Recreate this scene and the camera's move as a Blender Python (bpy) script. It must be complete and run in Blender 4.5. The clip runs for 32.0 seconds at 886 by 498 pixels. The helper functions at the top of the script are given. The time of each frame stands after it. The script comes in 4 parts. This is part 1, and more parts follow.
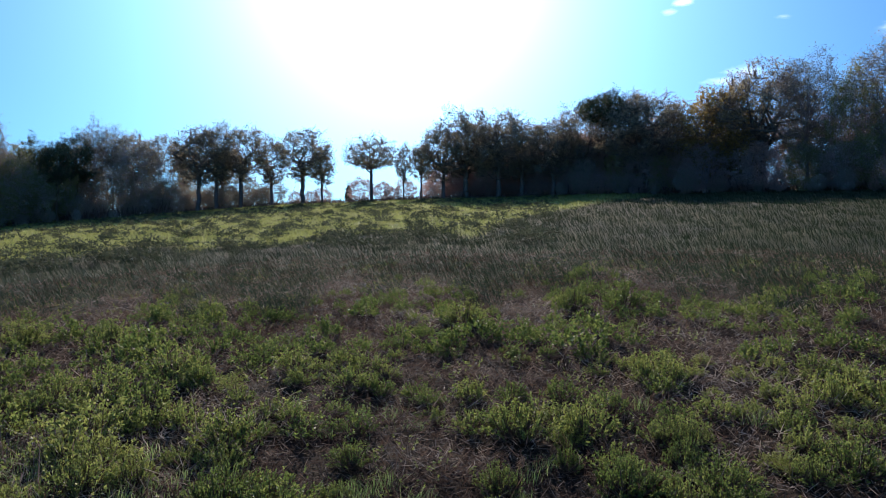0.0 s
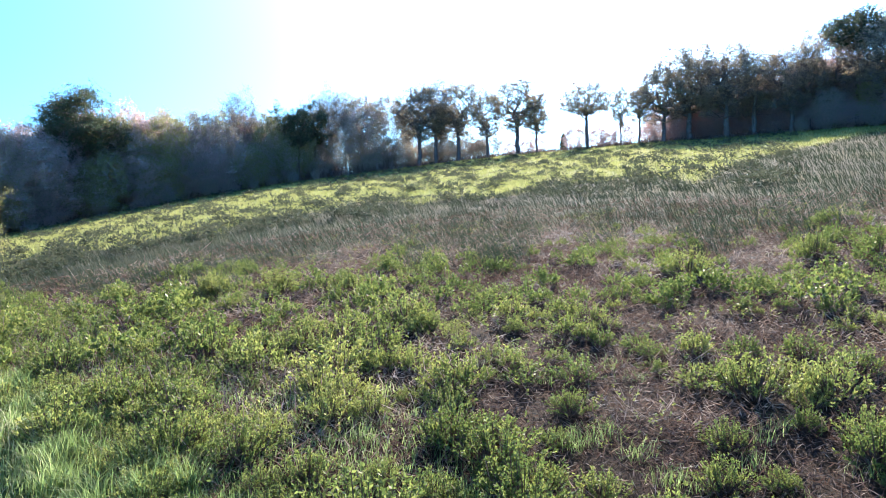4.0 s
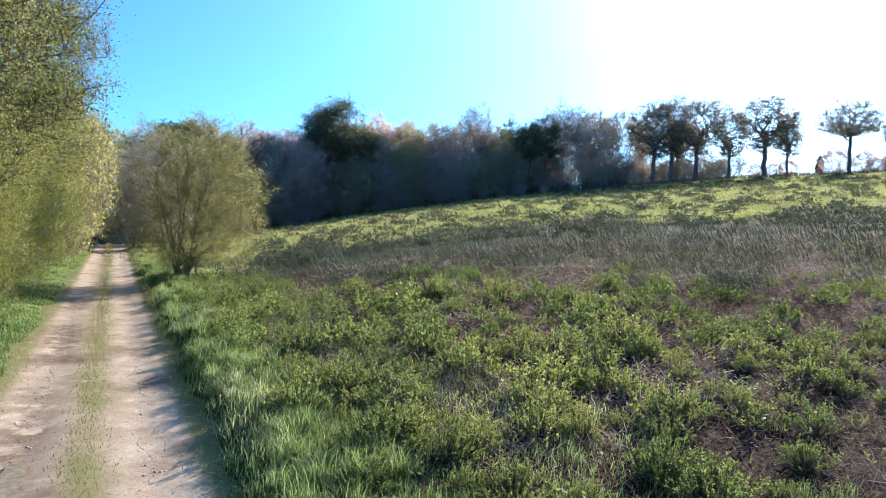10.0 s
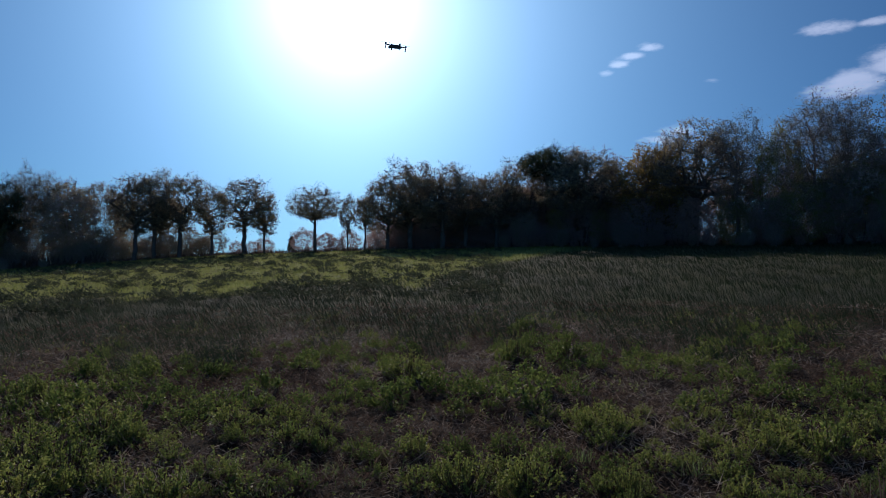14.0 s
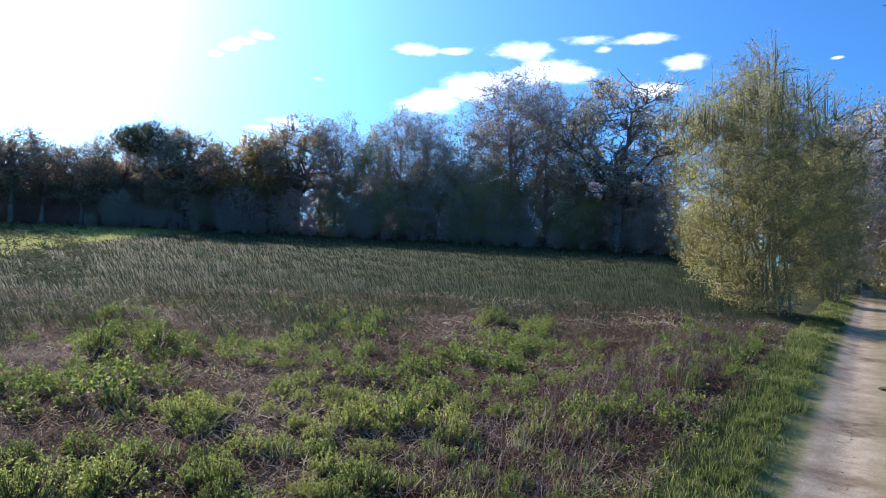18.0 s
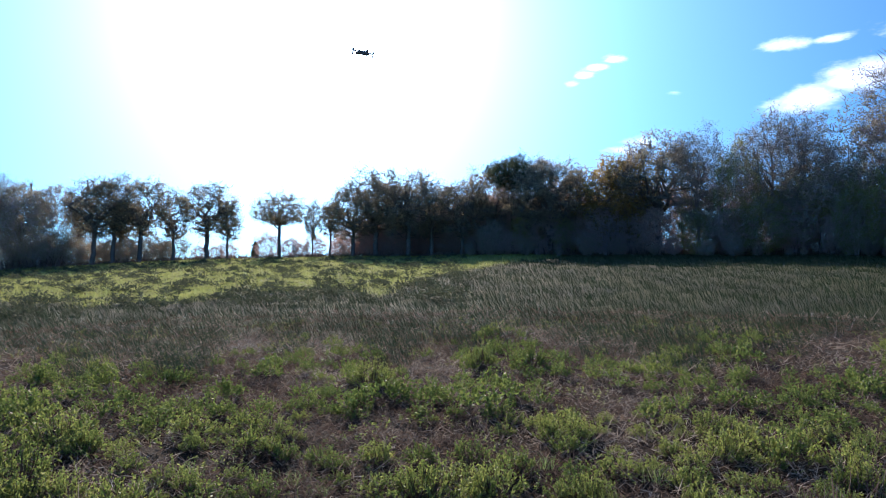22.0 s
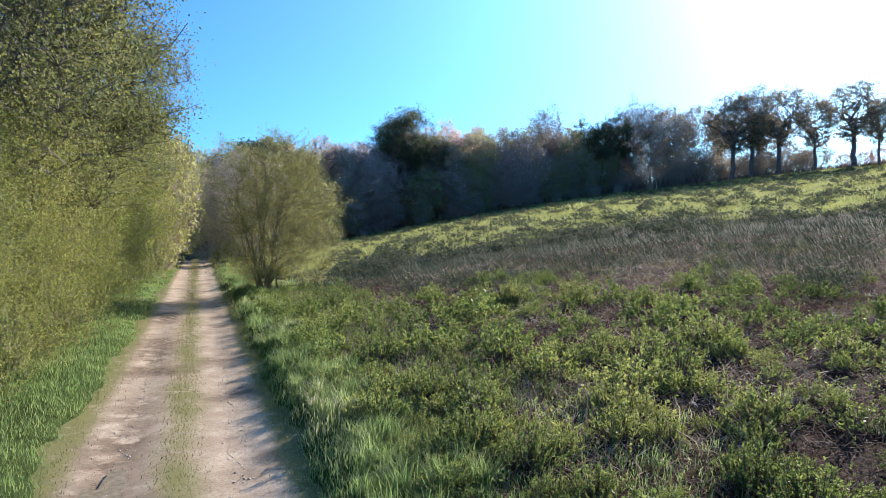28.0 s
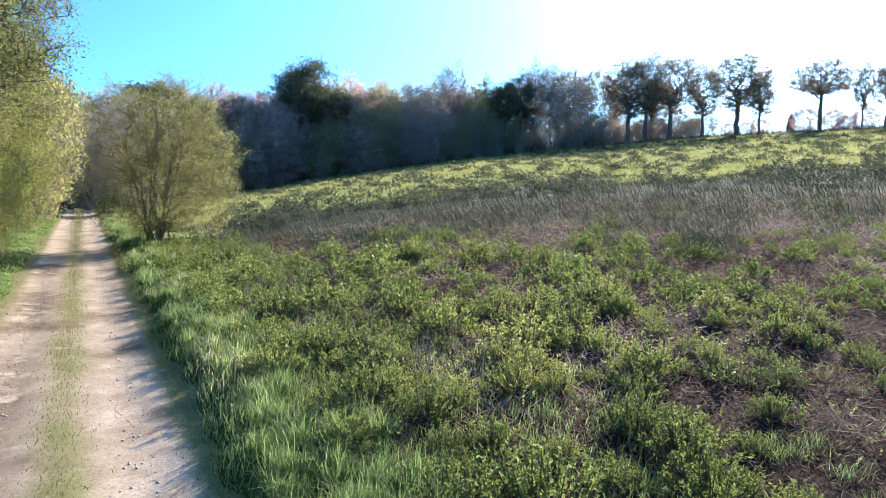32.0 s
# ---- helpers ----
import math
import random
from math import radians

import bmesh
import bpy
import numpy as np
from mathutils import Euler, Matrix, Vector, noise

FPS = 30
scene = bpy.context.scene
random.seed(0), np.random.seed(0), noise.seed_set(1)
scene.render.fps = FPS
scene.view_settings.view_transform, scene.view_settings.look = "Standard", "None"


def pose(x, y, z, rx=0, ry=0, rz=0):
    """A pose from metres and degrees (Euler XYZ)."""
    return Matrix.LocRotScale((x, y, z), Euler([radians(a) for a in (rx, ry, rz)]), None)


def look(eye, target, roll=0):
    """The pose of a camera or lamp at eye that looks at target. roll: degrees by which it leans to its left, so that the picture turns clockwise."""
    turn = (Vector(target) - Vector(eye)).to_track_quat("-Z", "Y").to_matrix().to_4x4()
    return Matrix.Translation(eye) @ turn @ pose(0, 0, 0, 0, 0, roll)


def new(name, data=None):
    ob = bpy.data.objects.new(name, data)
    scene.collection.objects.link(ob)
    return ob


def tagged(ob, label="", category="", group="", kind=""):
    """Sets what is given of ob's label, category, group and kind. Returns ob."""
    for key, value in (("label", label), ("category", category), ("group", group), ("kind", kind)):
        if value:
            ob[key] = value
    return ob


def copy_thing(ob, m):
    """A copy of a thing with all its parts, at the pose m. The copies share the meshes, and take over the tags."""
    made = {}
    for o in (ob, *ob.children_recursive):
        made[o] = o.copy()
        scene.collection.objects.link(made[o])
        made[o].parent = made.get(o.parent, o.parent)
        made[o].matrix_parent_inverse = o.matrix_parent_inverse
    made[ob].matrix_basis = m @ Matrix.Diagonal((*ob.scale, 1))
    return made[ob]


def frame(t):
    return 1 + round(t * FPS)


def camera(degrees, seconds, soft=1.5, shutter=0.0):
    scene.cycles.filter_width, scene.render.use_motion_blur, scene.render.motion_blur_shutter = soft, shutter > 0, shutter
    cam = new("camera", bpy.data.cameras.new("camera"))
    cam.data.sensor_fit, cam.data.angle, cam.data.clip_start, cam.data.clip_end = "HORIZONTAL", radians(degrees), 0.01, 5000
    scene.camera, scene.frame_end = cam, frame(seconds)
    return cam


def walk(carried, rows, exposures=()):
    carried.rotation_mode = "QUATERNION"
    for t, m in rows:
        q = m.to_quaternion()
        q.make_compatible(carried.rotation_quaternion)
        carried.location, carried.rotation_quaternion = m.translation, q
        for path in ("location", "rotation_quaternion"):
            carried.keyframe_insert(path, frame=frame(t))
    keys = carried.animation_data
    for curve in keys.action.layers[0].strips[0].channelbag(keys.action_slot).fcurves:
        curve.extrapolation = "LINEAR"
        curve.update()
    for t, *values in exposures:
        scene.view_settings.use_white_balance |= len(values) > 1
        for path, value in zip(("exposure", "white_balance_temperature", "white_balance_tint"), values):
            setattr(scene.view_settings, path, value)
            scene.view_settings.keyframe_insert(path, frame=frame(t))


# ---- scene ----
# Camera: it stands in one place over the track and turns; seconds, yaw, pitch, roll
EYE = (0.0, 0.0, 2.5)
TURNS = [
    (0.0, 0.00, 0.53, -0.45),
    (0.5, 2.22, -0.34, -0.74),
    (1.0, 3.87, -0.87, -0.16),
    (1.5, 6.05, -1.86, 0.20),
    (2.0, 9.48, -3.84, 0.33),
    (2.5, 11.25, -6.52, -0.07),
    (3.0, 11.20, -4.09, -0.27),
    (3.5, 14.08, -2.45, 0.75),
    (4.0, 17.23, -3.43, 1.07),
    (4.5, 20.52, -3.66, 0.22),
    (6.5, 30.87, -4.16, -0.83),
    (7.0, 32.59, -3.77, -1.14),
    (7.5, 33.92, -3.90, -1.08),
    (8.0, 35.65, -3.88, -0.46),
    (8.5, 36.56, -4.17, -0.66),
    (9.0, 37.74, -3.79, -1.05),
    (9.5, 36.93, -3.15, -1.99),
    (10.0, 35.22, -2.54, -2.57),
    (10.5, 33.46, -1.70, -2.97),
    (11.0, 30.73, -1.54, -2.96),
    (11.5, 26.83, -1.03, -2.78),
    (12.0, 21.82, -0.24, -2.01),
    (12.5, 16.61, 1.23, -1.10),
    (13.0, 10.00, 2.52, -1.29),
    (13.5, 2.67, 3.92, -1.11),
    (14.0, -4.51, 4.72, -0.53),
    (14.5, -11.48, 5.74, -0.43),
    (15.0, -18.10, 6.07, 0.46),
    (15.5, -24.33, 6.28, -0.06),
    (17.5, -33.53, 4.54, -1.41),
    (18.0, -35.95, 4.08, -0.99),
    (18.5, -36.76, 4.13, -0.68),
    (19.0, -36.85, 4.08, -0.70),
    (19.5, -36.13, 3.70, -0.77),
    (20.0, -35.35, 3.19, -0.76),
    (20.5, -34.66, 2.88, 0.31),
    (21.0, -26.45, 3.68, -0.43),
    (21.5, -18.52, 4.19, -0.81),
    (22.0, -7.31, 5.32, -0.82),
    (22.5, 3.65, 4.71, -1.23),
    (23.0, 14.60, 3.31, -0.57),
    (23.5, 23.44, 2.46, -1.19),
    (24.0, 30.29, 1.12, -0.92),
    (24.5, 37.74, -0.41, 0.52),
    (25.0, 39.56, -1.77, 0.59),
    (25.5, 39.84, -1.85, 0.29),
    (26.0, 40.66, -2.08, 0.23),
    (26.5, 41.12, -2.17, 0.14),
    (28.5, 41.02, -2.24, -0.71),
    (29.0, 40.82, -2.39, -1.27),
    (29.5, 38.86, -3.20, -1.47),
    (30.0, 36.86, -3.96, -1.31),
    (30.5, 35.83, -4.78, -1.18),
    (31.0, 34.47, -5.48, -1.41),
    (31.5, 33.40, -6.04, -1.72),
    (32.0, 33.24, -5.55, -2.02),
]
cam = camera(63.8, 32.0, soft=0.65)
EXPOSURES = [(0.0, 0.05), (1.0, 0.35), (1.5, 0.65), (2.0, 1.2), (2.5, 1.85), (3.0, 1.95), (4.0, 1.75), (7.0, 1.3), (9.0, 1.22), (10.0, 1.22), (11.0, 1.05), (12.0, 0.8), (13.0, 0.15), (14.0, -1.15), (15.0, -0.9), (15.5, -0.6),
             (17.5, 0.95), (18.0, 0.95), (19.0, 1.42), (20.5, 1.42), (21.5, 1.2), (22.0, 0.5), (22.5, -0.9), (23.0, -1.45), (23.5, -1.0), (24.0, -0.6), (25.0, 0.45), (26.0, 0.92), (29.0, 1.05), (31.0, 1.3), (32.0, 1.4)]
walk(cam, [(t, pose(*EYE, 90 + p, r, y)) for t, y, p, r in TURNS], [(t, stops, 6500, 20) for t, stops in EXPOSURES])

# ---------------------------------------------------------------- light
SUN_BEARING, SUN_HEIGHT = 3.8, 24.0


def unit(bearing, height):
    b, e = radians(bearing), radians(height)
    return Vector((-math.sin(b) * math.cos(e), math.cos(b) * math.cos(e), math.sin(e)))


def build_world():
    w = bpy.data.worlds.new("sky")
    scene.world = w
    w.use_nodes = True
    nt = w.node_tree
    nt.nodes.clear()
    N, L = nt.nodes.new, nt.links.new
    out, bg = N("ShaderNodeOutputWorld"), N("ShaderNodeBackground")
    sky = N("ShaderNodeTexSky")
    sky.sky_type, sky.sun_disc = "NISHITA", False
    sky.sun_elevation, sky.sun_rotation = radians(SUN_HEIGHT), radians(-SUN_BEARING)
    sky.air_density, sky.dust_density, sky.ozone_density = 1.0, 0.6, 2.5
    geo = N("ShaderNodeTexCoord")
    dot = N("ShaderNodeVectorMath")
    dot.operation = "DOT_PRODUCT"
    nrm = N("ShaderNodeVectorMath")
    nrm.operation = "NORMALIZE"
    L(geo.outputs["Generated"], nrm.inputs[0])
    L(nrm.outputs[0], dot.inputs[0])
    dot.inputs[1].default_value = unit(SUN_BEARING, SUN_HEIGHT)

    def m(op, a, b=None):
        n = N("ShaderNodeMath")
        n.operation = op
        for i, v in enumerate((a, b)):
            if v is None:
                continue
            if isinstance(v, (int, float)):
                n.inputs[i].default_value = v
            else:
                L(v, n.inputs[i])
        return n.outputs[0]

    theta = m("ARCCOSINE", m("MINIMUM", dot.outputs["Value"], 0.99999))
    # the bright aureole of a hazy spring sun
    lobes = []
    for fall, strength, colour in ((-14.0, GLOW_NEAR, (1.0, 0.97, 0.92)), (-4.2, GLOW_WIDE, (0.42, 0.80, 1.15))):
        lobe = N("ShaderNodeVectorMath")
        lobe.operation = "SCALE"
        lobe.inputs[0].default_value = colour
        L(m("MULTIPLY", m("EXPONENT", m("MULTIPLY", theta, fall)), strength), lobe.inputs["Scale"])
        lobes.append(lobe)
    gcol = N("ShaderNodeVectorMath")
    gcol.operation = "ADD"
    L(lobes[0].outputs[0], gcol.inputs[0])
    L(lobes[1].outputs[0], gcol.inputs[1])
    scale = N("ShaderNodeVectorMath")
    scale.operation = "MULTIPLY"
    scale.inputs[1].default_value = SKY_TINT
    L(sky.outputs[0], scale.inputs[0])
    add = N("ShaderNodeVectorMath")
    add.operation = "ADD"
    L(scale.outputs[0], add.inputs[0])
    L(gcol.outputs[0], add.inputs[1])
    # small fair-weather clouds over the wood: bearing, height, half width, half height (degrees)
    nz = N("ShaderNodeTexNoise")
    nz.inputs["Scale"].default_value, nz.inputs["Detail"].default_value, nz.inputs["Roughness"].default_value = 15.0, 9.0, 0.62
    wisp = N("ShaderNodeMapping")
    wisp.inputs["Scale"].default_value = (1.0, 1.0, 2.6)
    L(nrm.outputs[0], wisp.inputs["Vector"])
    L(wisp.outputs[0], nz.inputs["Vector"])
    total = None
    for b, e, wb, we, k in CLOUDS:
        c, right = unit(b, e), unit(b - 90, 0)
        up = right.cross(c)
        dr, du = N("ShaderNodeVectorMath"), N("ShaderNodeVectorMath")
        for n, v in ((dr, right), (du, up)):
            n.operation = "DOT_PRODUCT"
            L(nrm.outputs[0], n.inputs[0])
            n.inputs[1].default_value = v
        fwd = N("ShaderNodeVectorMath")
        fwd.operation = "DOT_PRODUCT"
        L(nrm.outputs[0], fwd.inputs[0])
        fwd.inputs[1].default_value = c
        a = m("MULTIPLY", dr.outputs["Value"], 1 / math.sin(radians(wb)))
        d = m("MULTIPLY", du.outputs["Value"], 1 / math.sin(radians(we)))
        r = m("ADD", m("MULTIPLY", a, a), m("MULTIPLY", d, d))
        blob = m("MULTIPLY", m("EXPONENT", m("MULTIPLY", r, -1.0)), k)
        blob = m("MULTIPLY", blob, m("GREATER_THAN", fwd.outputs["Value"], 0.5))
        total = blob if total is None else m("MAXIMUM", total, blob)
    dens = m("SUBTRACT", m("ADD", total, m("MULTIPLY", nz.outputs["Fac"], 2.2)), 1.62)
    ramp = N("ShaderNodeMapRange")
    ramp.interpolation_type = "SMOOTHSTEP"
    ramp.inputs["From Min"].default_value, ramp.inputs["From Max"].default_value = 0.0, 0.75
    L(dens, ramp.inputs["Value"])
    mask = m("MULTIPLY", ramp.outputs[0], m("GREATER_THAN", total, 0.06))
    mix = N("ShaderNodeMix")
    mix.data_type = "RGBA"
    L(mask, mix.inputs["Factor"])
    L(add.outputs[0], mix.inputs["A"])
    lit = N("ShaderNodeVectorMath")
    lit.operation = "ADD"
    L(add.outputs[0], lit.inputs[0])
    lit.inputs[1].default_value = (CLOUD_LIGHT, CLOUD_LIGHT, CLOUD_LIGHT * 1.02)
    L(lit.outputs[0], mix.inputs["B"])
    L(mix.outputs["Result"], bg.inputs["Color"])
    bg.inputs["Strength"].default_value = SKY_STRENGTH
    L(bg.outputs[0], out.inputs["Surface"])


SKY_STRENGTH, SKY_TINT, GLOW_NEAR, GLOW_WIDE, CLOUD_LIGHT = 0.085, (0.25, 0.75, 1.26), 50.0, 30.0, 8.0
CLOUDS = [(-17.6, 18.2, 0.9, 0.35, 1.1), (-18.6, 18.8, 1.0, 0.35, 1.1), (-19.7, 19.4, 1.1, 0.35, 1.15), (-21.0, 19.9, 1.2, 0.4, 1.1), (-25.6, 17.1, 0.9, 0.4, 1.0), (-21.5, 13.0, 2.6, 0.5, 1.0), (-23.4, 13.6, 2.4, 0.7, 1.1), (-33.5, 19.6, 2.2, 0.6, 1.05),
          (-36.5, 19.6, 1.7, 0.4, 1.0), (-34.8, 15.6, 3.2, 1.6, 1.1), (-38.5, 17.0, 4.0, 1.5, 1.2), (-42.0, 19.6, 3.2, 0.9, 1.2), (-44.5, 17.9, 5.0, 1.3, 1.2), (-47.5, 20.3, 3.0, 0.6, 1.1), (-52.0, 20.0, 4.4, 0.5, 1.15), (-48.6, 19.5, 1.0, 0.4, 1.0), (-55.0, 18.2, 2.0, 0.8, 1.15), (-52.5, 16.2, 2.6, 0.8, 1.1), (-65.2, 17.3, 0.5, 0.16, 1.1)]
build_world()
sun = new("sun", bpy.data.lights.new("sun", "SUN"))
sun.data.energy, sun.data.angle, sun.data.color = 5.0, radians(0.53), (1.0, 0.90, 0.75)
sun.matrix_world = look((0, 0, 60), Vector((0, 0, 60)) - unit(SUN_BEARING, SUN_HEIGHT))


# ---------------------------------------------------------------- materials
def material(name):
    mat = bpy.data.materials.new(name)
    mat.use_nodes = True
    mat.node_tree.nodes.clear()
    return mat, mat.node_tree.nodes.new, mat.node_tree.links.new


def ramp_node(N, stops):
    r = N("ShaderNodeValToRGB")
    while len(r.color_ramp.elements) < len(stops):
        r.color_ramp.elements.new(0.5)
    for e, (p, c) in zip(r.color_ramp.elements, stops):
        e.position, e.color = p, (*c, 1)
    return r


def leaf_material(name, stops, through_light=0.5, rough=0.55, spread=0.5, shine=0.2):
    """Thin leaves or blades: colours differ from leaf to leaf, and light shines through."""
    mat, N, L = material(name)
    geo = N("ShaderNodeNewGeometry")
    info = N("ShaderNodeObjectInfo")
    nz = N("ShaderNodeTexNoise")
    nz.inputs["Scale"].default_value = 0.35
    L(geo.outputs["Position"], nz.inputs["Vector"])
    mixv = N("ShaderNodeMath")
    mixv.operation = "MULTIPLY_ADD"
    L(geo.outputs["Random Per Island"], mixv.inputs[0])
    mixv.inputs[1].default_value = spread
    shift = N("ShaderNodeMath")
    shift.operation = "MULTIPLY_ADD"
    L(info.outputs["Random"], shift.inputs[0])
    shift.inputs[1].default_value = 0.3
    half = N("ShaderNodeMath")
    half.operation = "MULTIPLY_ADD"
    L(nz.outputs["Fac"], half.inputs[0])
    half.inputs[1].default_value = 0.9
    half.inputs[2].default_value = -0.3
    L(half.outputs[0], shift.inputs[2])
    L(shift.outputs[0], mixv.inputs[2])
    ramp = ramp_node(N, stops)
    L(mixv.outputs[0], ramp.inputs[0])
    bsdf = N("ShaderNodeBsdfPrincipled")
    bsdf.inputs["Roughness"].default_value = rough
    bsdf.inputs["Specular IOR Level"].default_value = shine
    L(ramp.outputs[0], bsdf.inputs["Base Color"])
    tr = N("ShaderNodeBsdfTranslucent")
    L(ramp.outputs[0], tr.inputs["Color"])
    mx = N("ShaderNodeMixShader")
    mx.inputs[0].default_value = through_light
    L(bsdf.outputs[0], mx.inputs[1])
    L(tr.outputs[0], mx.inputs[2])
    out = N("ShaderNodeOutputMaterial")
    L(mx.outputs[0], out.inputs["Surface"])
    return mat


def bark_material(name, dark, light, scale=6.0):
    mat, N, L = material(name)
    co = N("ShaderNodeTexCoord")
    mp = N("ShaderNodeMapping")
    mp.inputs["Scale"].default_value = (scale, scale, scale * 0.25)
    L(co.outputs["Object"], mp.inputs["Vector"])
    n1, n2 = N("ShaderNodeTexNoise"), N("ShaderNodeTexNoise")
    n1.inputs["Scale"].default_value, n1.inputs["Detail"].default_value = 3.0, 6.0
    n2.inputs["Scale"].default_value = 0.5
    for n in (n1, n2):
        L(mp.outputs[0], n.inputs["Vector"])
    mul = N("ShaderNodeMath")
    mul.operation = "MULTIPLY_ADD"
    L(n1.outputs["Fac"], mul.inputs[0])
    mul.inputs[1].default_value = 0.7
    L(n2.outputs["Fac"], mul.inputs[2])
    ramp = ramp_node(N, [(0.45, dark), (0.85, light)])
    L(mul.outputs[0], ramp.inputs[0])
    bump = N("ShaderNodeBump")
    bump.inputs["Strength"].default_value, bump.inputs["Distance"].default_value = 0.6, 0.03
    L(n1.outputs["Fac"], bump.inputs["Height"])
    bsdf = N("ShaderNodeBsdfPrincipled")
    bsdf.inputs["Roughness"].default_value = 0.9
    L(ramp.outputs[0], bsdf.inputs["Base Color"])
    L(bump.outputs[0], bsdf.inputs["Normal"])
    out = N("ShaderNodeOutputMaterial")
    L(bsdf.outputs[0], out.inputs["Surface"])
    return mat


def ground_material():
    mat, N, L = material("heath_ground")
    geo = N("ShaderNodeNewGeometry")
    att = N("ShaderNodeAttribute")
    att.attribute_name = "zone"
    sep = N("ShaderNodeSeparateColor")
    L(att.outputs["Color"], sep.inputs[0])

    def nz(scale, detail=5.0, rough=0.6):
        n = N("ShaderNodeTexNoise")
        n.inputs["Scale"].default_value, n.inputs["Detail"].default_value, n.inputs["Roughness"].default_value = scale, detail, rough
        L(geo.outputs["Position"], n.inputs["Vector"])
        return n.outputs["Fac"]

    def mix(f, a, b):
        n = N("ShaderNodeMix")
        n.data_type = "RGBA"
        L(f, n.inputs["Factor"])
        L(a, n.inputs["A"])
        L(b, n.inputs["B"])
        return n.outputs["Result"]

    def ramp(f, stops):
        r = ramp_node(N, stops)
        L(f, r.inputs[0])
        return r.outputs[0]

    fine, mid, wide = nz(26.0, 9.0, 0.8), nz(2.2), nz(0.16)
    litter = mix(ramp(mid, [(0.4, (0, 0, 0)), (0.6, (1, 1, 1))]),
                 ramp(fine, [(0.40, (0.008, 0.004, 0.003)), (0.54, (0.045, 0.020, 0.012)), (0.66, (0.20, 0.10, 0.055))]),
                 ramp(fine, [(0.38, (0.010, 0.007, 0.004)), (0.55, (0.055, 0.036, 0.018)), (0.70, (0.17, 0.12, 0.05))]))
    green = ramp(fine, [(0.3, (0.028, 0.05, 0.012)), (0.7, (0.12, 0.17, 0.035))])
    straw = mix(ramp(nz(1.1, 6.0), [(0.46, (0, 0, 0)), (0.66, (1, 1, 1))]),
                ramp(fine, [(0.3, (0.17, 0.20, 0.055)), (0.7, (0.37, 0.39, 0.125))]),
                ramp(fine, [(0.3, (0.09, 0.10, 0.03)), (0.7, (0.26, 0.25, 0.08))]))
    rush = mix(ramp(wide, [(0.4, (0, 0, 0)), (0.6, (1, 1, 1))]),
               ramp(fine, [(0.3, (0.018, 0.024, 0.012)), (0.7, (0.06, 0.070, 0.036))]),
               ramp(fine, [(0.3, (0.024, 0.03, 0.010)), (0.7, (0.085, 0.098, 0.032))]))
    c = mix(sep.outputs[2], litter, rush)
    c = mix(sep.outputs[1], c, straw)
    c = mix(sep.outputs[0], c, green)
    bump = N("ShaderNodeBump")
    bump.inputs["Strength"].default_value, bump.inputs["Distance"].default_value = 1.0, 0.08
    L(fine, bump.inputs["Height"])
    bsdf = N("ShaderNodeBsdfPrincipled")
    bsdf.inputs["Roughness"].default_value = 0.95
    bsdf.inputs["Specular IOR Level"].default_value = 0.15
    L(c, bsdf.inputs["Base Color"])
    L(bump.outputs[0], bsdf.inputs["Normal"])
    out = N("ShaderNodeOutputMaterial")
    L(bsdf.outputs[0], out.inputs["Surface"])
    return mat


